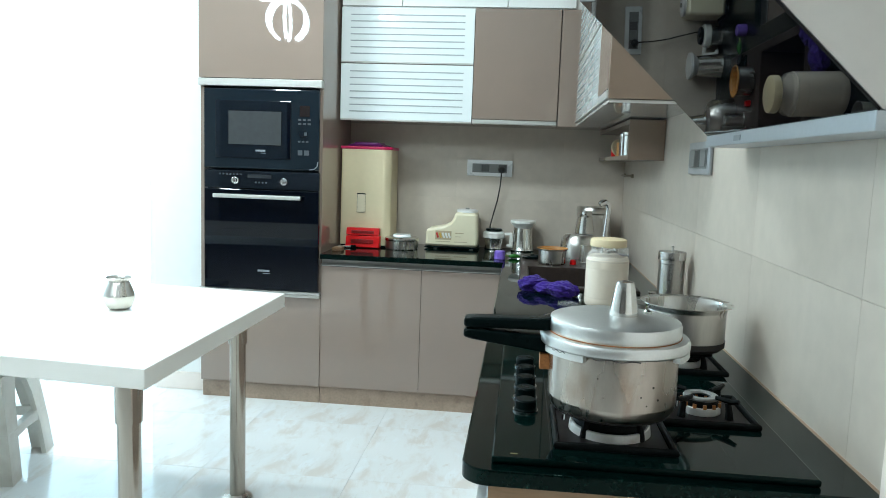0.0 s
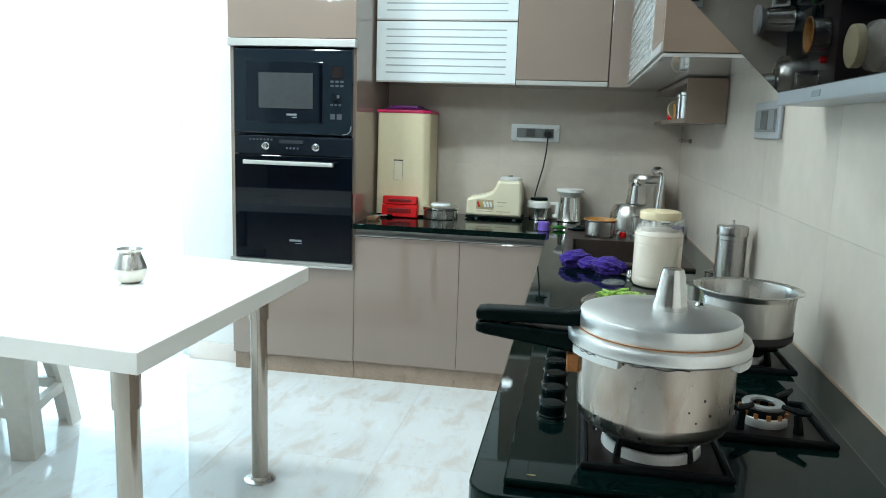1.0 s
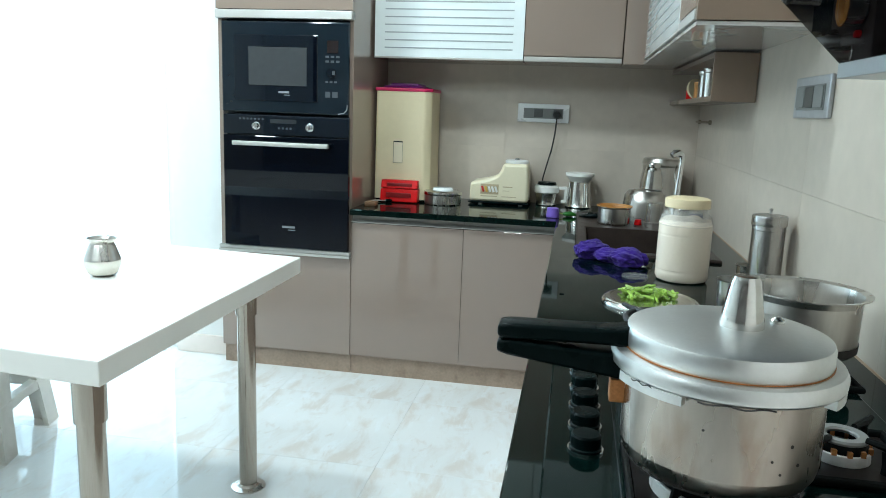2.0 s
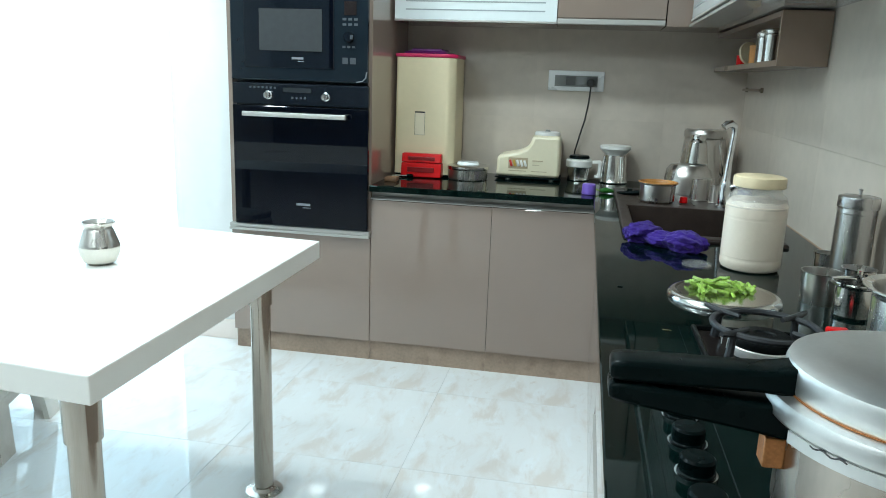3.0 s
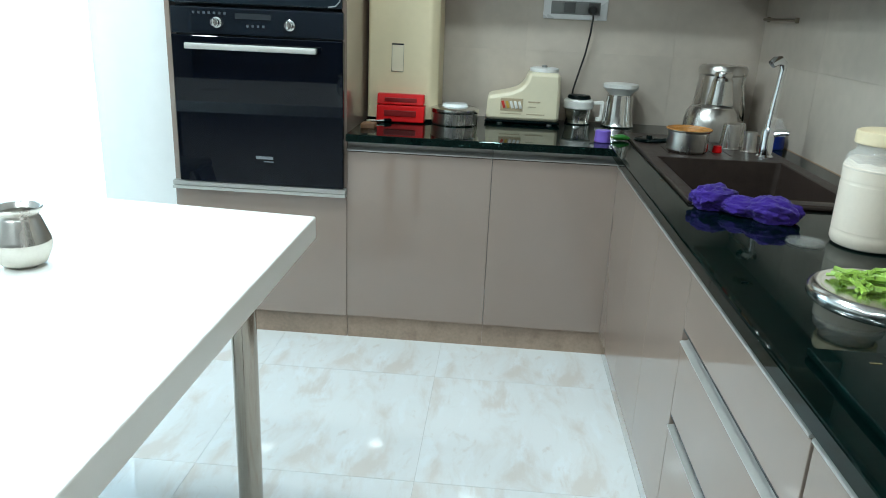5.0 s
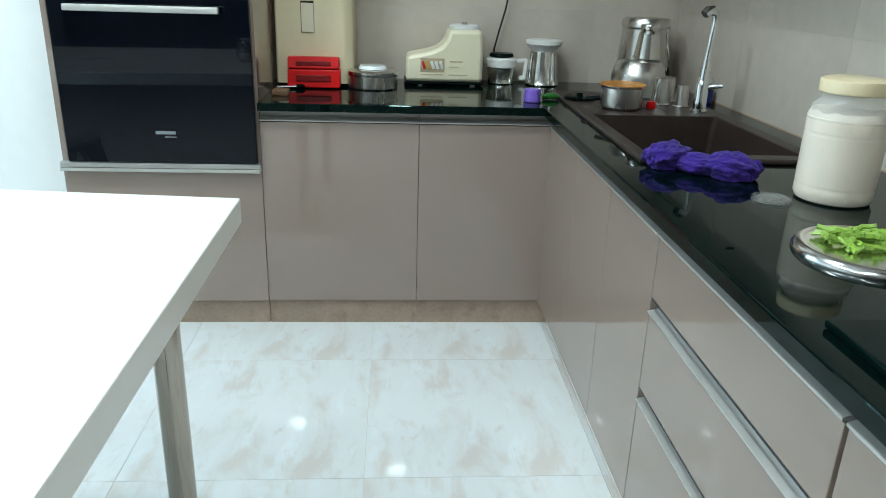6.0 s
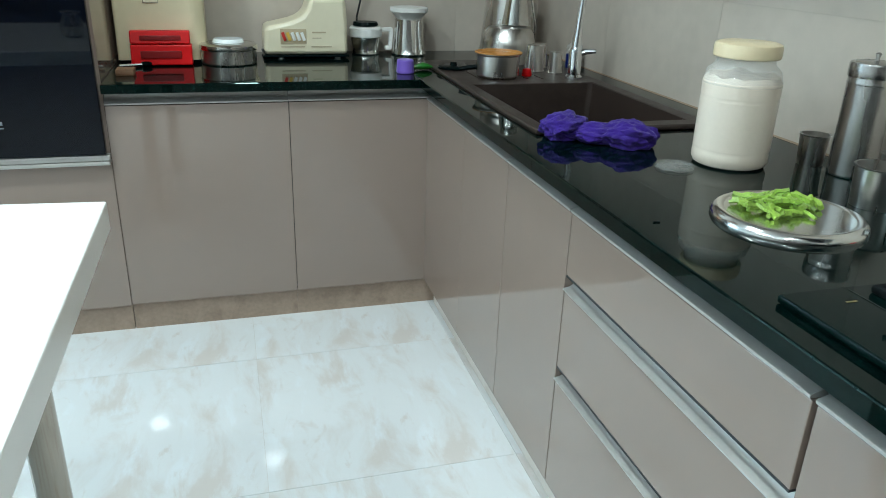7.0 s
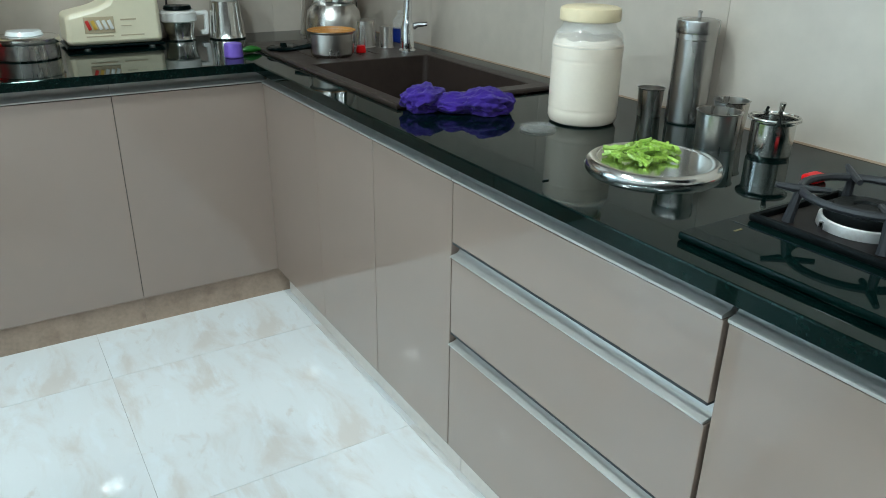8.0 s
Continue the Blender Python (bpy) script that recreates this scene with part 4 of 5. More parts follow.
tumbler("steel_tumbler", (0.524, -1.080, ZC), 0.025, 0.028, 0.062, "small polished steel tumbler behind the canister")
tumbler("steel_tumbler", (0.443, -1.330, ZC), 0.038, 0.041, 0.070, "wide polished steel tumbler on the worktop")
milk = tumbler("steel_tumbler", (0.528, -1.290, ZC), 0.030, 0.034, 0.074, "wide polished steel tumbler behind another")
sp = thing("spoon_pot", (0.480, -1.422, ZC), "small steel pot with lugs and a spoon standing inside", "pot")
part("body", lathe(B(), [(0, 0), (0.036, 0), (0.0385, 0.006), (0.0385, 0.064), (0.047, 0.069), (0.047, 0.0705), (0.0375, 0.068), (0.0365, 0.006), (0, 0.004)], 40), STEEL, sp)
for a in (0.9, 3.9):
    part("lug", tube(B(), [(0.046 * math.cos(a), 0.046 * math.sin(a), 0.069), (0.054 * math.cos(a), 0.054 * math.sin(a), 0.073), (0.048 * math.cos(a), 0.048 * math.sin(a), 0.080)], 0.003, 8), IRON, sp)
part("inner_ring", tube(B(), ring(0.0, 0.0, 0.073, 0.044, 32), 0.002, 6, True), STEEL, sp)
spn = thing("spoon", (0.480, -1.422, ZC + 0.0065), "steel spoon standing in the small pot", "spoon")
part("handle", tube(B(), [(0.010, 0.010, 0.004), (0.004, -0.004, 0.05), (0.000, -0.012, 0.095)], [0.008, 0.0035, 0.0055], 8), STEEL, spn)

plate = thing("steel_lid_plate", (0.241, -1.364, ZC), "shallow polished steel plate holding chopped green beans", "plate")
part("plate", lathe(B(), [(0, 0.0105), (0.098, 0.0110), (0.105, 0.0125), (0.111, 0.0105), (0.1165, 0.004), (0.1175, 0.0), (0.1195, 0.0), (0.1195, 0.004), (0.1170, 0.0090), (0.1120, 0.0135), (0.1050, 0.0152), (0.0985, 0.0132), (0, 0.0128)], 64), STEEL, plate)
random.seed(5)
for k in range(54):
    a, rr = random.uniform(0, 6.283), math.sqrt(random.random())
    x, y = 0.236 + 0.066 * rr * math.cos(a), -1.342 + 0.048 * rr * math.sin(a)
    z = ZC + 0.0185 + random.random() * 0.024 * (1 - rr * 0.9)
    L, w, bend, head = random.uniform(0.022, 0.050), random.uniform(0.0034, 0.0058), random.uniform(-0.004, 0.004), random.gauss(0.3, 1.1)
    bn = thing("chopped_bean", (x, y, z), "fresh bright green chopped bean piece on the steel plate", "vegetable", "chopped beans", math.degrees(head))
    tilt = random.uniform(-0.007, 0.007)
    part("piece", tube(B(), [(-L / 2, 0, -tilt), (-L / 6, bend, 0.001), (L / 6, bend, 0.001), (L / 2, 0, tilt)], [w, w * 1.05, w, w * 0.9], 5), BEAN, bn, angle=40)

disc = thing("clear_lid", (0.226, -1.057, ZC + 0.0005), "small clear round plastic lid lying on the worktop", "lid")
part("disc", lathe(B(), [(0, 0.002), (0.030, 0.002), (0.034, 0.006), (0.037, 0.006), (0.038, 0.0), (0.036, 0.0), (0.033, 0.0035), (0, 0.0)], 40), DISC_PLASTIC, disc)
part("centre_ring", tube(B(), ring(0, 0, 0.004, 0.012, 20), 0.0012, 6, True), DISC_PLASTIC, disc)

# purple cloth: three crumpled folds
bm = B()
for (ox, oy, oz, sx, sy, sz, rz, sd) in ((-0.055, 0.045, 0.024, 0.050, 0.046, 0.031, 0.3, 1), (-0.002, 0.002, 0.018, 0.050, 0.040, 0.022, -0.5, 5), (0.055, -0.045, 0.021, 0.054, 0.046, 0.031, -0.4, 9)):
    r = bmesh.ops.create_icosphere(bm, subdivisions=5, radius=1.0)
    rot = Matrix.Rotation(rz, 3, "Z")
    for q in r["verts"]:
        p = q.co.copy()
        s = Vector((p.x * 1.5 + sd, p.y * 3.2, p.z * 2.2))
        f = 1.0 + 0.26 * noise.noise(s * 1.1) + 0.26 * (0.4 - abs(noise.noise(s * 1.5))) + 0.07 * (0.4 - abs(noise.noise(s * 3.4))) + 0.02 * noise.noise(s * 9)
        p = rot @ Vector((p.x * sx * f, p.y * sy * f, p.z * sz * f))
        q.co = Vector((p.x + ox, p.y + oy, max(0.001, p.z + oz)))
cloth = thing("scrub_cloth", (0.160, -0.843, ZC), "crumpled deep purple cloth lying beside the sink", "cloth")
part("folds", bm, CLOTH, cloth, angle=80)

chip = thing("crumb", (0.022, -1.335, ZC), "small dark chip lying on the granite", "crumb")
part("piece", box(B(), -0.006, 0.006, -0.002, 0.002, 0.0, 0.002, 0.0008), BAKELITE, chip, "")
rag = thing("red_grip", (0.413, -1.560, ZC + 0.0), "red silicone grip behind the hob", "grip")
part("pad", box(B(), -0.020, 0.020, -0.013, 0.013, 0.0, 0.014, 0.005, 3), RED, rag)

# ---- things on the sink ledge ----
ZS = ZC + 0.0125
pan = thing("small_saucepan", (0.207, -0.066, ZS), "small steel saucepan with an orange food-stained rim", "pot")
part("body", lathe(B(), [(0, 0), (0.060, 0), (0.066, 0.007), (0.067, 0.066), (0.073, 0.072), (0.073, 0.074), (0.065, 0.070), (0.064, 0.010), (0, 0.006)], 48), STEEL_BRUSH, pan)
part("food_rim", lathe(B(), [(0.0655, 0.0712), (0.0725, 0.0745), (0.0740, 0.0735), (0.0745, 0.0755), (0.070, 0.0770), (0.0625, 0.066), (0.0615, 0.048), (0, 0.044), (0, 0.042), (0.0625, 0.046), (0.0635, 0.066)], 48), FOOD, pan, "orange curry residue")
part("handle", tube(B(), [(-0.068, 0.005, 0.03), (-0.10, 0.012, 0.026), (-0.118, 0.02, 0.022)], [0.008, 0.007, 0.006], 8), BAKELITE, pan)
dome = thing("upturned_pot", (0.354, 0.245, ZC + 0.0125), "upturned round steel pot drying on the sink ledge", "pot")
part("bowl", lathe(B(), [(0.092, 0.0), (0.096, 0.0), (0.095, 0.06), (0.089, 0.096), (0.072, 0.117), (0, 0.124), (0, 0.121), (0.070, 0.114), (0.086, 0.094), (0.092, 0.06)], 48), STEEL_BRUSH, dome)
jug = thing("steel_jug", (0.383, 0.262, ZC + 0.137), "steel jug upturned on the round pot", "jug")
part("body", lathe(B(), [(0.046, 0.0), (0.048, 0.0), (0.036, 0.085), (0.030, 0.095), (0.033, 0.108), (0.030, 0.116), (0, 0.117), (0, 0.114), (0.034, 0.085)], 36), STEEL, jug)
ves = thing("large_vessel", (0.444, 0.492, ZC), "large upturned steel vessel behind the smaller pots", "pot")
part("body", lathe(B(), [(0.108, 0.0), (0.111, 0.0), (0.086, 0.225), (0.092, 0.232), (0.092, 0.252), (0.084, 0.264), (0, 0.266), (0, 0.262), (0.082, 0.225)], 48), STEEL_BRUSH, ves)
part("bail_handle", tube(B(), [(0.06, -0.07, 0.235), (0.05, -0.10, 0.20), (0.065, -0.11, 0.12), (0.085, -0.06, 0.06)], 0.004, 8), STEEL, ves)
tumbler("steel_tumbler", (0.374, 0.046, ZS), 0.026, 0.033, 0.082, "steel tumbler upturned on the sink ledge", upside=True, group="drying tumblers")
tumbler("steel_tumbler", (0.418, 0.112, ZS), 0.024, 0.029, 0.078, "steel tumbler upturned behind another on the ledge", upside=True, group="drying tumblers")
tumbler("steel_tumbler", (0.429, 0.0, ZS), 0.019, 0.024, 0.066, "small steel tumbler upturned on the sink ledge", upside=True, group="drying tumblers")
redcap = thing("bottle_stopper", (0.307, -0.062, ZS), "small red plastic bottle stopper on the sink ledge", "stopper")
part("stopper", lathe(B(), [(0, 0), (0.015, 0), (0.016, 0.003), (0.013, 0.022), (0, 0.024)], 20), RED, redcap)
bottle = thing("soap_bottle", (0.572, 0.16, ZC), "clear soap bottle with blue liquid beside the tap", "bottle")
part("bottle", lathe(B(), [(0, 0.049), (0.0285, 0.049), (0.0285, 0.075), (0.016, 0.088), (0.012, 0.092), (0.012, 0.108), (0, 0.108)], 28), JARPLASTIC, bottle, "clear plastic shoulder and neck")
part("liquid", lathe(B(), [(0, 0), (0.026, 0), (0.0285, 0.004), (0.0285, 0.0485), (0, 0.0485)], 28), BLUE, bottle, "blue soap")
can2 = thing("black_lid", (0.115, 0.11, ZS), "round black lid lying on the sink ledge", "lid")
part("disc", lathe(B(), [(0, 0), (0.052, 0), (0.054, 0.004), (0.048, 0.008), (0.012, 0.009), (0.010, 0.020), (0, 0.021)], 32), BAKELITE, can2)

cap = thing("violet_cap", (-0.050, 0.102, ZC), "violet plastic bottle cap on the worktop corner", "cap")
part("cap", lathe(B(), [(0, 0), (0.027, 0), (0.029, 0.003), (0.027, 0.040), (0.024, 0.043), (0, 0.043)], 28), VIOLET, cap)
pep = thing("green_capsicum", (0.022, 0.150, ZC), "green chilli pepper lying near the inner corner", "vegetable")
part("pod", tube(B(), [(-0.028, 0.00, 0.011), (-0.016, 0.0, 0.012), (0.0, 0.003, 0.013), (0.018, 0.004, 0.012), (0.032, 0.003, 0.010)], [0.006, 0.010, 0.012, 0.009, 0.004], 12), PEPPER, pep)
part("stalk", tube(B(), [(-0.029, 0, 0.011), (-0.044, -0.004, 0.016)], 0.003, 6), BEAN, pep)

# ---- things on the back worktop ----
rice = thing("rice_dispenser", (-0.810, 0.455, ZC), "tall cream plastic rice dispenser with red drawer and lid", "dispenser")
RX0, RX1, RY0, RY1, RH = -0.125, 0.140, -0.095, 0.140, 0.535
bm = prism(B(), [(RX0 - 0.006, RY0 - 0.012), (RX1 - 0.03, RY0 - 0.012), (RX1, RY0 + 0.02), (RX1, RY1), (RX0 - 0.006, RY1)], "z", 0.012, RH)
for q in bm.verts:
    if q.co.z < 0.1:
        q.co.x *= 1.02
e = [e for e in bm.edges if abs(e.verts[0].co.z - e.verts[1].co.z) > 0.3]
bmesh.ops.bevel(bm, geom=e, offset=0.010, segments=3, profile=0.5, affect="EDGES")
part("body", bm, CREAM, rice)
part("base", box(B(), RX0 - 0.002, RX1 - 0.002, RY0 - 0.004, RY1 - 0.002, 0.0, 0.011), BAKELITE, rice)
part("lid_rim", prism(B(), [(RX0 - 0.010, RY0 - 0.016), (RX1 - 0.03, RY0 - 0.016), (RX1 + 0.004, RY0 + 0.02), (RX1 + 0.004, RY1), (RX0 - 0.010, RY1)], "z", RH + 0.0005, RH + 0.016, 0.003), MAGENTA, rice, "magenta lid rim")
bm = prism(B(), [(RX0 + 0.02, RY0 + 0.02), (RX1 - 0.05, RY0 + 0.02), (RX1 - 0.04, RY1 - 0.01), (RX0 + 0.02, RY1 - 0.01)], "z", RH + 0.0165, RH + 0.040, 0.008)
for q in bm.verts:
    if q.co.z > RH + 0.028:
        q.co.x, q.co.y = 0.0 + q.co.x * 0.72, 0.02 + (q.co.y - 0.02) * 0.72
part("lid", bm, PURPLE, rice, "dark purple lid")
part("gauge_slot", box(B(), -0.040, 0.0065, RY0 - 0.0150, RY0 - 0.0125, 0.190, 0.296, 0.001), BAKELITE, rice)
part("gauge_window", box(B(), -0.038, 0.006, RY0 - 0.0170, RY0 - 0.0148, 0.191, 0.290, 0.001), GAUGE, rice, "clear level gauge strip")
tray_r = part("drawer", prism(B(), [(RY0 - 0.0125, 0.002), (RY0 - 0.072, 0.004), (RY0 - 0.060, 0.066), (RY0 - 0.0125, 0.066)], "x", -0.088, 0.098, 0.004), RED, rice, "red plastic dispensing drawer")
part("drawer_flap", prism(B(), [(RY0 - 0.0125, 0.069), (RY0 - 0.058, 0.069), (RY0 - 0.046, 0.108), (RY0 - 0.0125, 0.108)], "x", -0.088, 0.094, 0.004), RED, rice, "red plastic flap")
# grip recesses: flat blocks whose darker red paints in the recess shade
part("drawer_recess", box(B(), -0.058, 0.066, RY0 - 0.0725, RY0 - 0.0630, 0.026, 0.048, 0.002), RED_SHADED, tray_r)
part("flap_recess", box(B(), -0.058, 0.066, RY0 - 0.0585, RY0 - 0.0480, 0.080, 0.094, 0.002), RED_SHADED, rice)
part("side_ring", box(B(), RX1 + 0.0002, RX1 + 0.0012, RY0 + 0.06, RY0 + 0.09, 0.06, 0.09), CREAM, rice)

cas = thing("spice_box", (-0.597, 0.356, ZC), "round steel spice box with a steel lid", "box")
part("body", lathe(B(), [(0, 0), (0.086, 0), (0.090, 0.004), (0.090, 0.046), (0, 0.046)], 48), STEEL_BRUSH, cas)
part("lid", lathe(B(), [(0, 0.0462), (0.094, 0.0462), (0.095, 0.050), (0.094, 0.062), (0.086, 0.066), (0.055, 0.067), (0, 0.067)], 48), STEEL, cas)
part("lid_window", lathe(B(), [(0, 0.0672), (0.050, 0.0672), (0.052, 0.069), (0.046, 0.080), (0, 0.082)], 40), WHITE_GLASS, cas, "pale plastic lid centre")

mix = thing("mixer_grinder", (-0.331, 0.515, ZC), "ivory mixer grinder base with coloured push buttons", "mixer")
poly = [(-0.146, 0.014), (0.146, 0.014), (0.146, 0.12), (0.140, 0.205), (0.016, 0.205), (0.008, 0.172), (-0.012, 0.145), (-0.05, 0.128), (-0.142, 0.108)]
part("body", prism(B(), poly, "y", -0.085, 0.085, 0.014), CREAM_MIX, mix, "ivory plastic motor body", 50)
part("base_skirt", box(B(), -0.150, 0.150, -0.089, 0.089, 0.006, 0.0135, 0.003), BAKELITE, mix)
part("neck_ring", lathe(B(), [(0, 0), (0.058, 0), (0.058, 0.012), (0.050, 0.016), (0, 0.016)], 36, c=(0.078, 0.0, 0.2055)), SILVER_PLASTIC, mix, "grey jar seat ring")
part("coupler", lathe(B(), [(0, 0), (0.012, 0), (0.010, 0.008), (0, 0.008)], 16, c=(0.078, 0.0, 0.222)), GREY_PLASTIC, mix)
pan_mx = part("button_panel", box(B(), -0.090, 0.000, -0.0875, -0.0855, 0.052, 0.102, 0.001), PANEL_TAN, mix, "tan button panel")
for k, material in enumerate((REDMARK, YELLOWMARK, WHITE_PLASTIC, WHITE_PLASTIC, WHITE_PLASTIC)):
    bm = box(B(), -0.0052, 0.0052, -0.004, 0.0, -0.015, 0.015, 0.0015)
    b = part("button", bm, material, pan_mx)
    b.matrix_basis = pose(-0.078 + k * 0.0165, -0.0878, 0.077, 0, -18, 0)
part("brand_mark", box(B(), 0.020, 0.068, -0.0866, -0.0855, 0.088, 0.093), PANEL_TAN, mix)
part("brand_mark", box(B(), 0.020, 0.052, -0.0866, -0.0855, 0.070, 0.0725), PANEL_TAN, mix)
part("brand_mark", box(B(), 0.016, 0.088, -0.0866, -0.0855, 0.040, 0.0435), PANEL_TAN, mix)
part("brand_mark", box(B(), -0.088, -0.006, -0.0866, -0.0855, 0.040, 0.0435), PANEL_TAN, mix)
for x in (-0.09, 0.11):
    part("foot", lathe(B(), [(0, 0), (0.010, 0), (0.012, 0.006), (0, 0.006)], 14, c=(x, -0.07, 0)), WHITE_PLASTIC, mix)
    part("foot", lathe(B(), [(0, 0), (0.010, 0), (0.012, 0.006), (0, 0.006)], 14, c=(x, 0.07, 0)), WHITE_PLASTIC, mix)

j1 = thing("grinder_jar", (-0.100, 0.552, ZC), "short steel grinder jar with white collar and handle", "jar", "grinder jars")
part("body", lathe(B(), [(0, 0), (0.050, 0), (0.052, 0.004), (0.048, 0.02), (0.056, 0.062), (0, 0.062)], 40), STEEL, j1)
part("collar", lathe(B(), [(0, 0.0625), (0.058, 0.0625), (0.061, 0.066), (0.061, 0.092), (0.055, 0.100), (0, 0.102)], 40), WHITE_PLASTIC, j1, "white plastic collar")
part("lid", lathe(B(), [(0, 0.1025), (0.046, 0.1025), (0.048, 0.106), (0.044, 0.116), (0, 0.118)], 36), BAKELITE, j1, "dark lid")
part("handle", prism(B(), [(0.060, 0.094), (0.098, 0.097), (0.104, 0.090), (0.100, 0.020), (0.094, 0.014), (0.074, 0.014), (0.074, 0.028), (0.088, 0.030), (0.090, 0.082), (0.060, 0.080)], "y", -0.010, 0.010, 0.003), WHITE_PLASTIC, j1, "white plastic handle")
j2 = thing("grinder_jar", (0.061, 0.530, ZC), "tall steel grinder jar with a white cup lid", "jar", "grinder jars")
part("body", lathe(B(), [(0, 0), (0.064, 0), (0.066, 0.005), (0.060, 0.022), (0.052, 0.128), (0, 0.128)], 40), STEEL, j2)
part("lid", lathe(B(), [(0, 0.1285), (0.044, 0.1285), (0.064, 0.150), (0.070, 0.156), (0.070, 0.170), (0.064, 0.172), (0, 0.168)], 40), WHITE_PLASTIC, j2, "white plastic lid")
for k in range(4):
    a = k * math.pi / 2 + 0.5
    part("rib", tube(B(), [(0.0625 * math.cos(a), 0.0625 * math.sin(a), 0.024), (0.054 * math.cos(a), 0.054 * math.sin(a), 0.122)], 0.003, 6), STEEL, j2)

scrap = thing("wooden_box", (-0.905, 0.145, ZC), "small brown wooden box lying at the worktop end", "box")
part("box", box(B(), -0.022, 0.030, -0.030, 0.030, 0.0, 0.018, 0.003), WOODY, scrap)
lighter = thing("gas_lighter", (-0.885, 0.275, ZC + 0.008), "black and steel gas lighter lying by the dispenser", "lighter", rz=25)
part("barrel", tube(B(), [(-0.05, 0, 0), (0.02, 0, 0)], 0.005, 8), STEEL, lighter)
part("grip", tube(B(), [(0.02, 0, 0), (0.06, 0, 0.001)], [0.008, 0.008], 10), BAKELITE, lighter)

# ---- sockets ----
def socket(at, rz, w, h, label, plate_mat, n):
    s = thing("switch_socket", at, label, "socket", rz=rz)
    p = part("plate", box(B(), -w / 2, w / 2, -0.012, -0.0005, -h / 2, h / 2, 0.004), plate_mat, s)
    part("inset", box(B(), -w / 2 + 0.03, w / 2 - 0.03, -0.0145, -0.0122, -h / 2 + 0.020, h / 2 - 0.022, 0.001), GREY_PLASTIC, s)
    step = (w - 0.064) / n
    for k in range(n):
        x = -w / 2 + 0.032 + k * step
        part("switch", box(B(), x + 0.002, x + step - 0.002, -0.018, -0.0147, -h / 2 + 0.026, h / 2 - 0.026, 0.0015), SWITCH_DARK if k % 2 else GREY_PLASTIC, s)
    return s


socket((-0.142, BACK, 1.245), 0, 0.258, 0.092, "silver framed switch and socket plate on the back wall", SILVER_PLASTIC, 4)
socket((RIGHT, -1.195, 1.311), -90, 0.285, 0.104, "grey framed switch plate on the wall near the hood", FRAME_GREY, 3)
plug = thing("power_plug", (-0.073, BACK - 0.018, 1.238), "black plug with its cable hanging to the worktop", "plug")
part("plug_body", lathe(B(), [(0, 0), (0.020, 0), (0.020, 0.022), (0.013, 0.034), (0, 0.036)], 20, m=pose(0, 0, 0, 90)), BLACK_RUBBER, plug)
pts = [(0.0, -0.028, 0.0), (0.0, -0.034, -0.03), (-0.004, -0.026, -0.09), (-0.016, -0.018, -0.17), (-0.036, -0.014, -0.25), (-0.052, -0.010, -0.32), (-0.055, -0.012, -0.400), (-0.05, -0.02, -0.442)]
part("cable", tube(B(), pts, 0.0038, 8), BLACK_RUBBER, plug)

# ---- table, pot and stool ----
TX1, TX0, TY0, TY1, TZ = -0.820, -2.45, -2.034, -0.987, 0.761
table = thing("dining_table", ((TX0 + TX1) / 2, (TY0 + TY1) / 2, 0), "thick white laminate table on round steel legs", "table")
hx, hy = (TX1 - TX0) / 2, (TY1 - TY0) / 2
SKEW = 0.09 * (TX1 - TX0)   # the top is not quite square to its end
part("tabletop", prism(B(), [(-hx, -hy + SKEW), (hx, -hy), (hx, hy), (-hx, hy + SKEW)], "z", TZ - 0.052, TZ, 0.003), TABLE_WHITE, table)
for lx, ly in ((hx - 0.098, -hy + 0.104), (hx - 0.138, hy - 0.113), (-hx + 0.118, -hy + SKEW + 0.115), (-hx + 0.118, hy + SKEW - 0.112)):
    leg = part("leg", lathe(B(), [(0, 0.006), (0.0285, 0.006), (0.0285, 0.64), (0, 0.64)], 32, c=(lx, ly, 0)), LEG_STEEL, table, "brushed steel tube leg")
    part("collar", lathe(B(), [(0.0287, 0.590), (0.0335, 0.590), (0.0340, TZ - 0.0525), (0, TZ - 0.0525)], 32, c=(lx, ly, 0)), LEG_STEEL, leg)
    part("foot_plate", lathe(B(), [(0, 0), (0.055, 0), (0.055, 0.004), (0.036, 0.008), (0.030, 0.016), (0, 0.016)], 32, c=(lx, ly, 0)), STEEL_BRUSH, leg)

lota = thing("steel_lota", (-1.237, -1.408, TZ), "small round polished steel water pot on the white table", "pot")
part("belly", lathe(B(), [(0, 0), (0.026, 0), (0.038, 0.007), (0.0465, 0.026), (0.0485, 0.040), (0.0485, 0.0455), (0.045, 0.0455), (0.043, 0.036), (0.03, 0.006), (0, 0.004)], 48), SATIN_STEEL, lota, "satin pale lower half")
turned = [(0.0482, 0.0457)]
for k in range(7):
    z = 0.047 + k * 0.0058
    turned += [(0.0476 - 0.0020 * k, z), (0.0470 - 0.0020 * k, z + 0.0040)]
turned += [(0.0330, 0.088), (0.0320, 0.091), (0.0320, 0.0945), (0.0385, 0.100), (0.0400, 0.1045), (0.0390, 0.1065), (0.0360, 0.1055), (0.0300, 0.096), (0.0310, 0.088), (0.0440, 0.0475)]
part("neck", lathe(B(), turned, 48), STEEL_BRUSH, lota, "ring-turned shiny neck and flared rim")

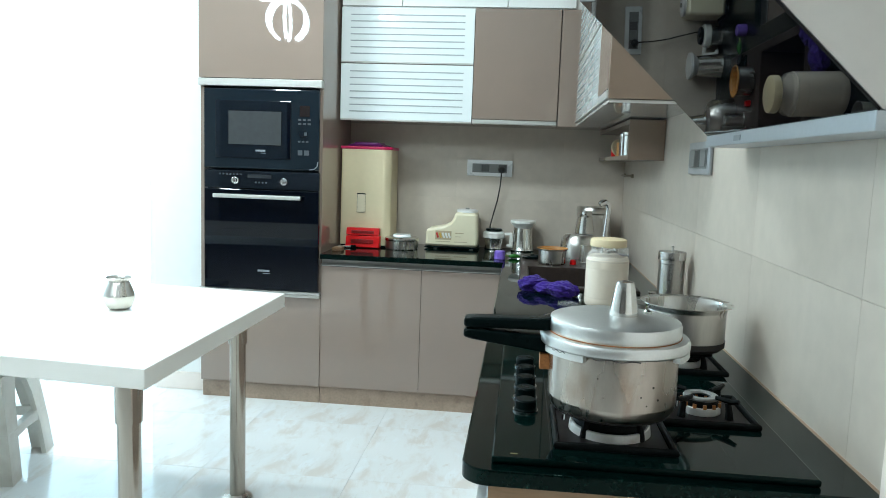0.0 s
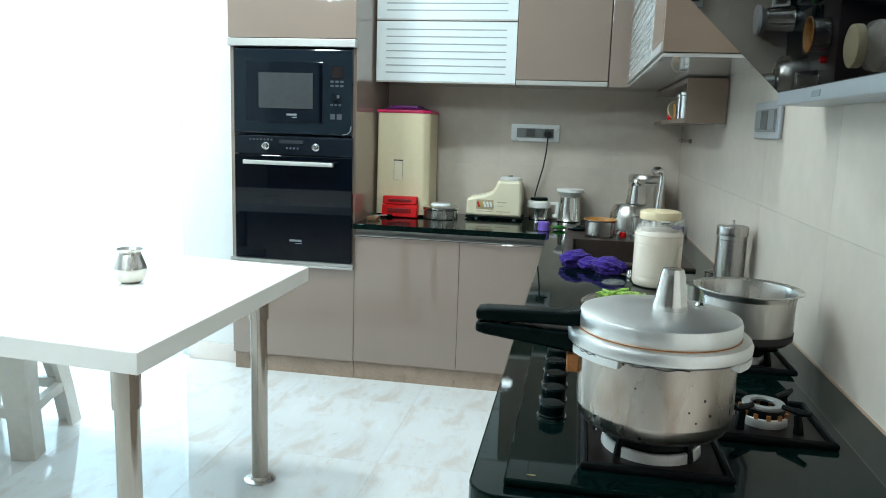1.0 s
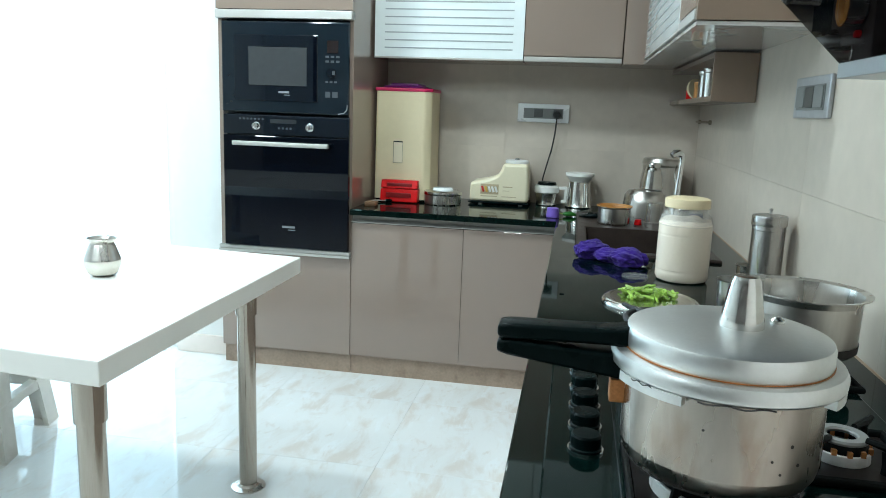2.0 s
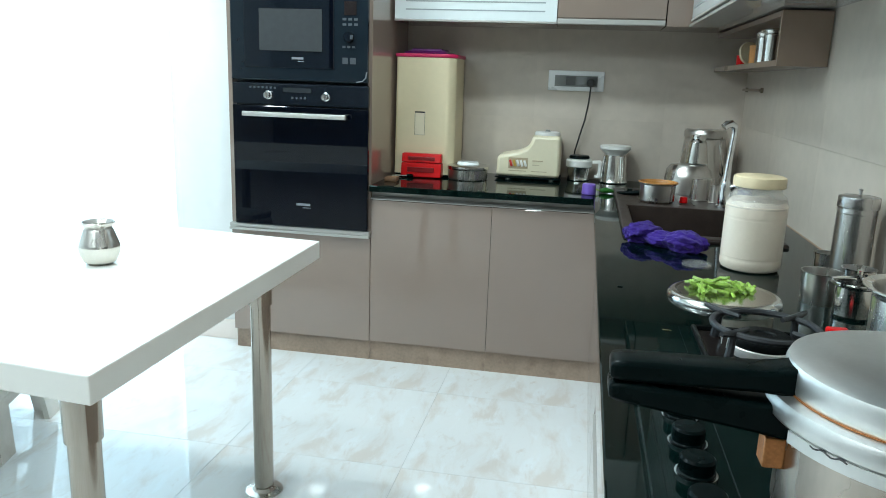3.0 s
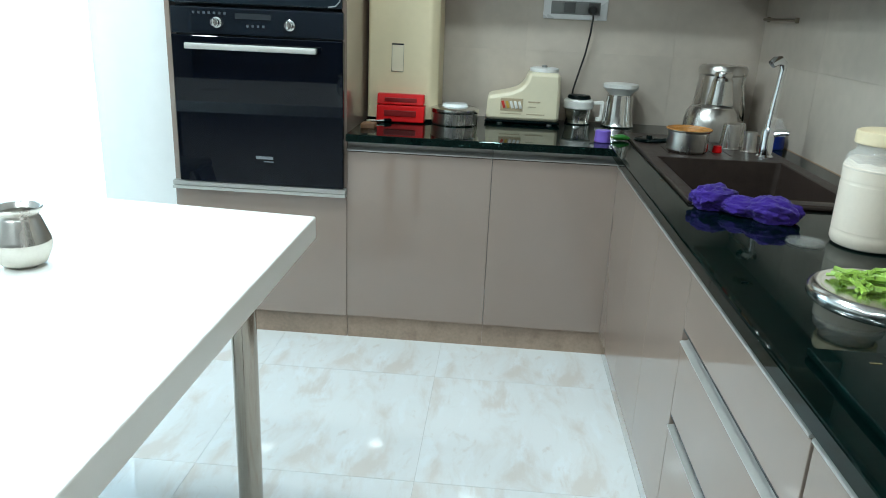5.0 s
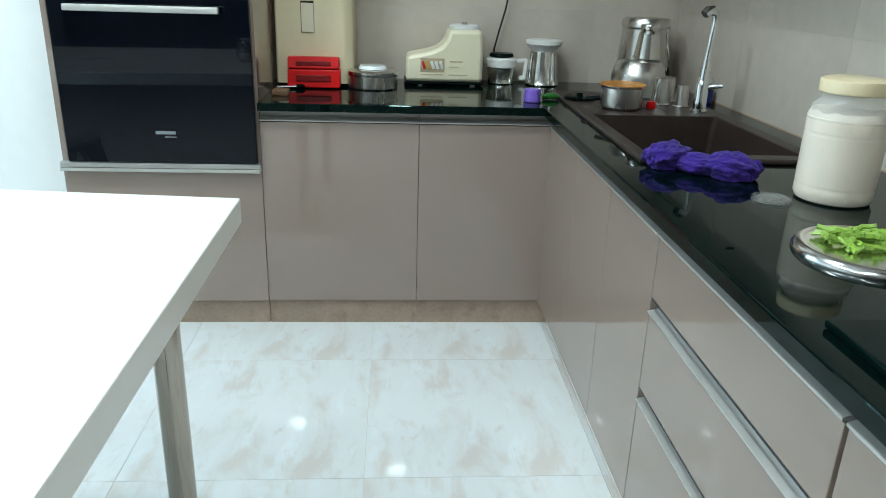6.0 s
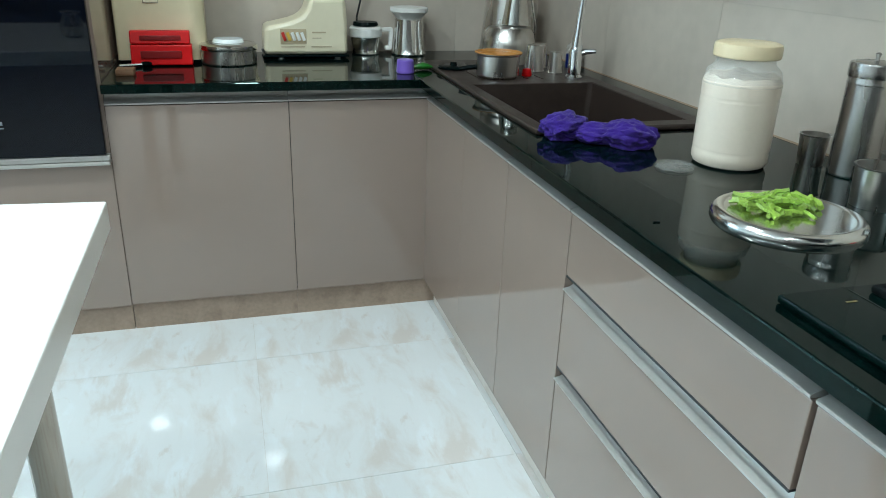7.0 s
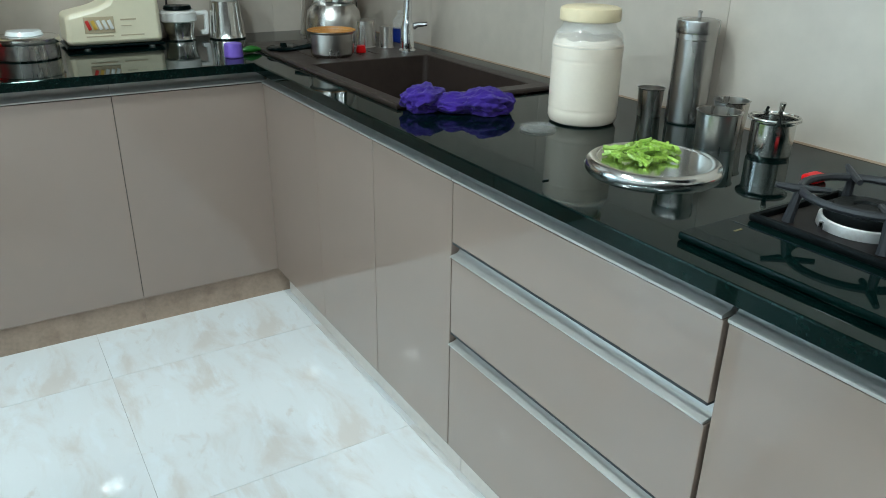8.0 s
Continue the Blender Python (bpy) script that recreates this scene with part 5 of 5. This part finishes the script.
stool = thing("plastic_stool", (-2.055, -1.02, 0), "aged white moulded plastic stool beside the table", "stool", rz=14)
SHT = 0.44
part("seat", prism(B(), [(-0.155, -0.155), (0.155, -0.155), (0.155, 0.155), (-0.155, 0.155)], "z", SHT - 0.035, SHT, 0.012), STOOL_PLASTIC, stool)
for sx in (-1, 1):
    for sy in (-1, 1):
        bm = B()
        rings = []
        for z, c, w in ((0.0, 0.205, 0.085), (0.14, 0.190, 0.085), (0.28, 0.172, 0.095), (SHT - 0.036, 0.152, 0.125)):
            rings.append([bm.verts.new((sx * (c - a * w), sy * (c - b * w), z)) for a, b in ((0, 0), (1, 0), (1, 0.22), (0.22, 0.22), (0.22, 1), (0, 1))])
        for a, b in zip(rings, rings[1:]):
            for i in range(6):
                bm.faces.new((a[i], a[(i + 1) % 6], b[(i + 1) % 6], b[i]))
        bm.faces.new(rings[0])
        bm.faces.new(rings[-1])
        part("leg", bm, STOOL_PLASTIC, stool)
for k in range(4):
    bm = prism(B(), [(-0.182, 0.195), (0.182, 0.195), (0.184, 0.115), (0.165, 0.130), (0.12, 0.152), (0.0, 0.160), (-0.12, 0.152), (-0.165, 0.130), (-0.184, 0.115)], "y", 0.150, 0.184, 0.004)
    bmesh.ops.rotate(bm, verts=bm.verts, cent=(0, 0, 0), matrix=Matrix.Rotation(k * math.pi / 2, 3, "Z"))
    part("stretcher", bm, STOOL_PLASTIC, stool)

# ---- lamps ----
pend = thing("pendant_lamp", (-1.79, -2.05, 2.15), "lit pendant lamp of looped white tubes over the table", "lamp")
for k in range(3):
    a = k * math.pi / 3 + 0.35
    pts = []
    for i in range(25):
        t = 2 * math.pi * i / 24 * 0.86 + 0.44
        rr, z = 0.155 * abs(math.sin(t)) + 0.01, 0.15 - 0.15 * math.cos(t)
        s = 1 if math.sin(t) > 0 else -1
        pts.append((s * rr * math.cos(a), s * rr * math.sin(a), z))
    part("led_loop", tube(B(), pts, 0.011, 8), LED, pend, "glowing white tube loop")
part("stem", tube(B(), [(0, 0, 0.29), (0, 0, CEIL - 2.15)], 0.006, 8), CHROME, pend)
part("canopy", lathe(B(), [(0, 0), (0.05, 0), (0.05, 0.02), (0, 0.02)], 24, c=(0, 0, CEIL - 2.172)), CHROME, pend)
# fittings for the inferred downlight and for the added fill lamps
for dx, dy, watts in DOWNLIGHTS_AND_FILL:
    dl = thing("downlight", (dx, dy, CEIL), "small round lit ceiling downlight, mostly added as soft fill", "lamp", "downlights")
    part("bezel", lathe(B(), [(0.085, 0), (0.102, 0), (0.102, -0.008), (0.085, -0.010)], 32), WHITE_PLASTIC, dl)
    part("diffuser", lathe(B(), [(0, -0.004), (0.084, -0.004), (0.084, -0.001), (0, -0.001)], 32), LED_DISC, dl)

# ---- tiles ----
TILE = 0.608
tile_bm = box(B(), -TILE / 2 + 0.0005, TILE / 2 - 0.0005, -TILE / 2 + 0.0005, TILE / 2 - 0.0005, -0.010, 0.0)
tile_me = mesh_from("floor_tile", tile_bm, MARBLE)
for i in range(-7, 2):
    for j in range(-12, 3):
        x, y = -0.587 + (i + 0.5) * TILE, -0.264 + (j - 0.5) * TILE
        if LEFT - 0.3 < x < 1.0 and REAR - 0.3 < y < 1.0:
            t = new("tile", tile_me)
            t.location, t.parent = (x, y, 0), floor


def wall_tiles(wall, axis, spans, rows):
    made = {}
    for a, b in zip(spans, spans[1:]):
        for z0, z1 in zip(rows, rows[1:]):
            key = (round(b - a, 4), round(z1 - z0, 4))
            if key not in made:
                w, h = key[0] / 2 - 0.0004, key[1] / 2 - 0.0004
                made[key] = mesh_from("wall_tile", box(B(), -w, w, -0.004, 0.0065, -h, h), WALLTILE)
            t = new("tile", made[key])
            if axis == "x":
                t.matrix_world = pose((a + b) / 2, BACK + 0.004, (z0 + z1) / 2)
            else:
                t.matrix_world = pose(RIGHT + 0.004, (a + b) / 2, (z0 + z1) / 2, 0, 0, -90)
            t.parent = wall


ROWS_Z = [0.0, 0.47, 1.07, 1.67, 2.27]
wall_tiles(wall_back, "x", [-1.53, -0.93, -0.33, 0.27, 0.615], ROWS_Z)
wall_tiles(wall_right, "y", [-2.56, -2.38, -1.78, -1.18, -0.58, 0.02, 0.622], ROWS_Z)
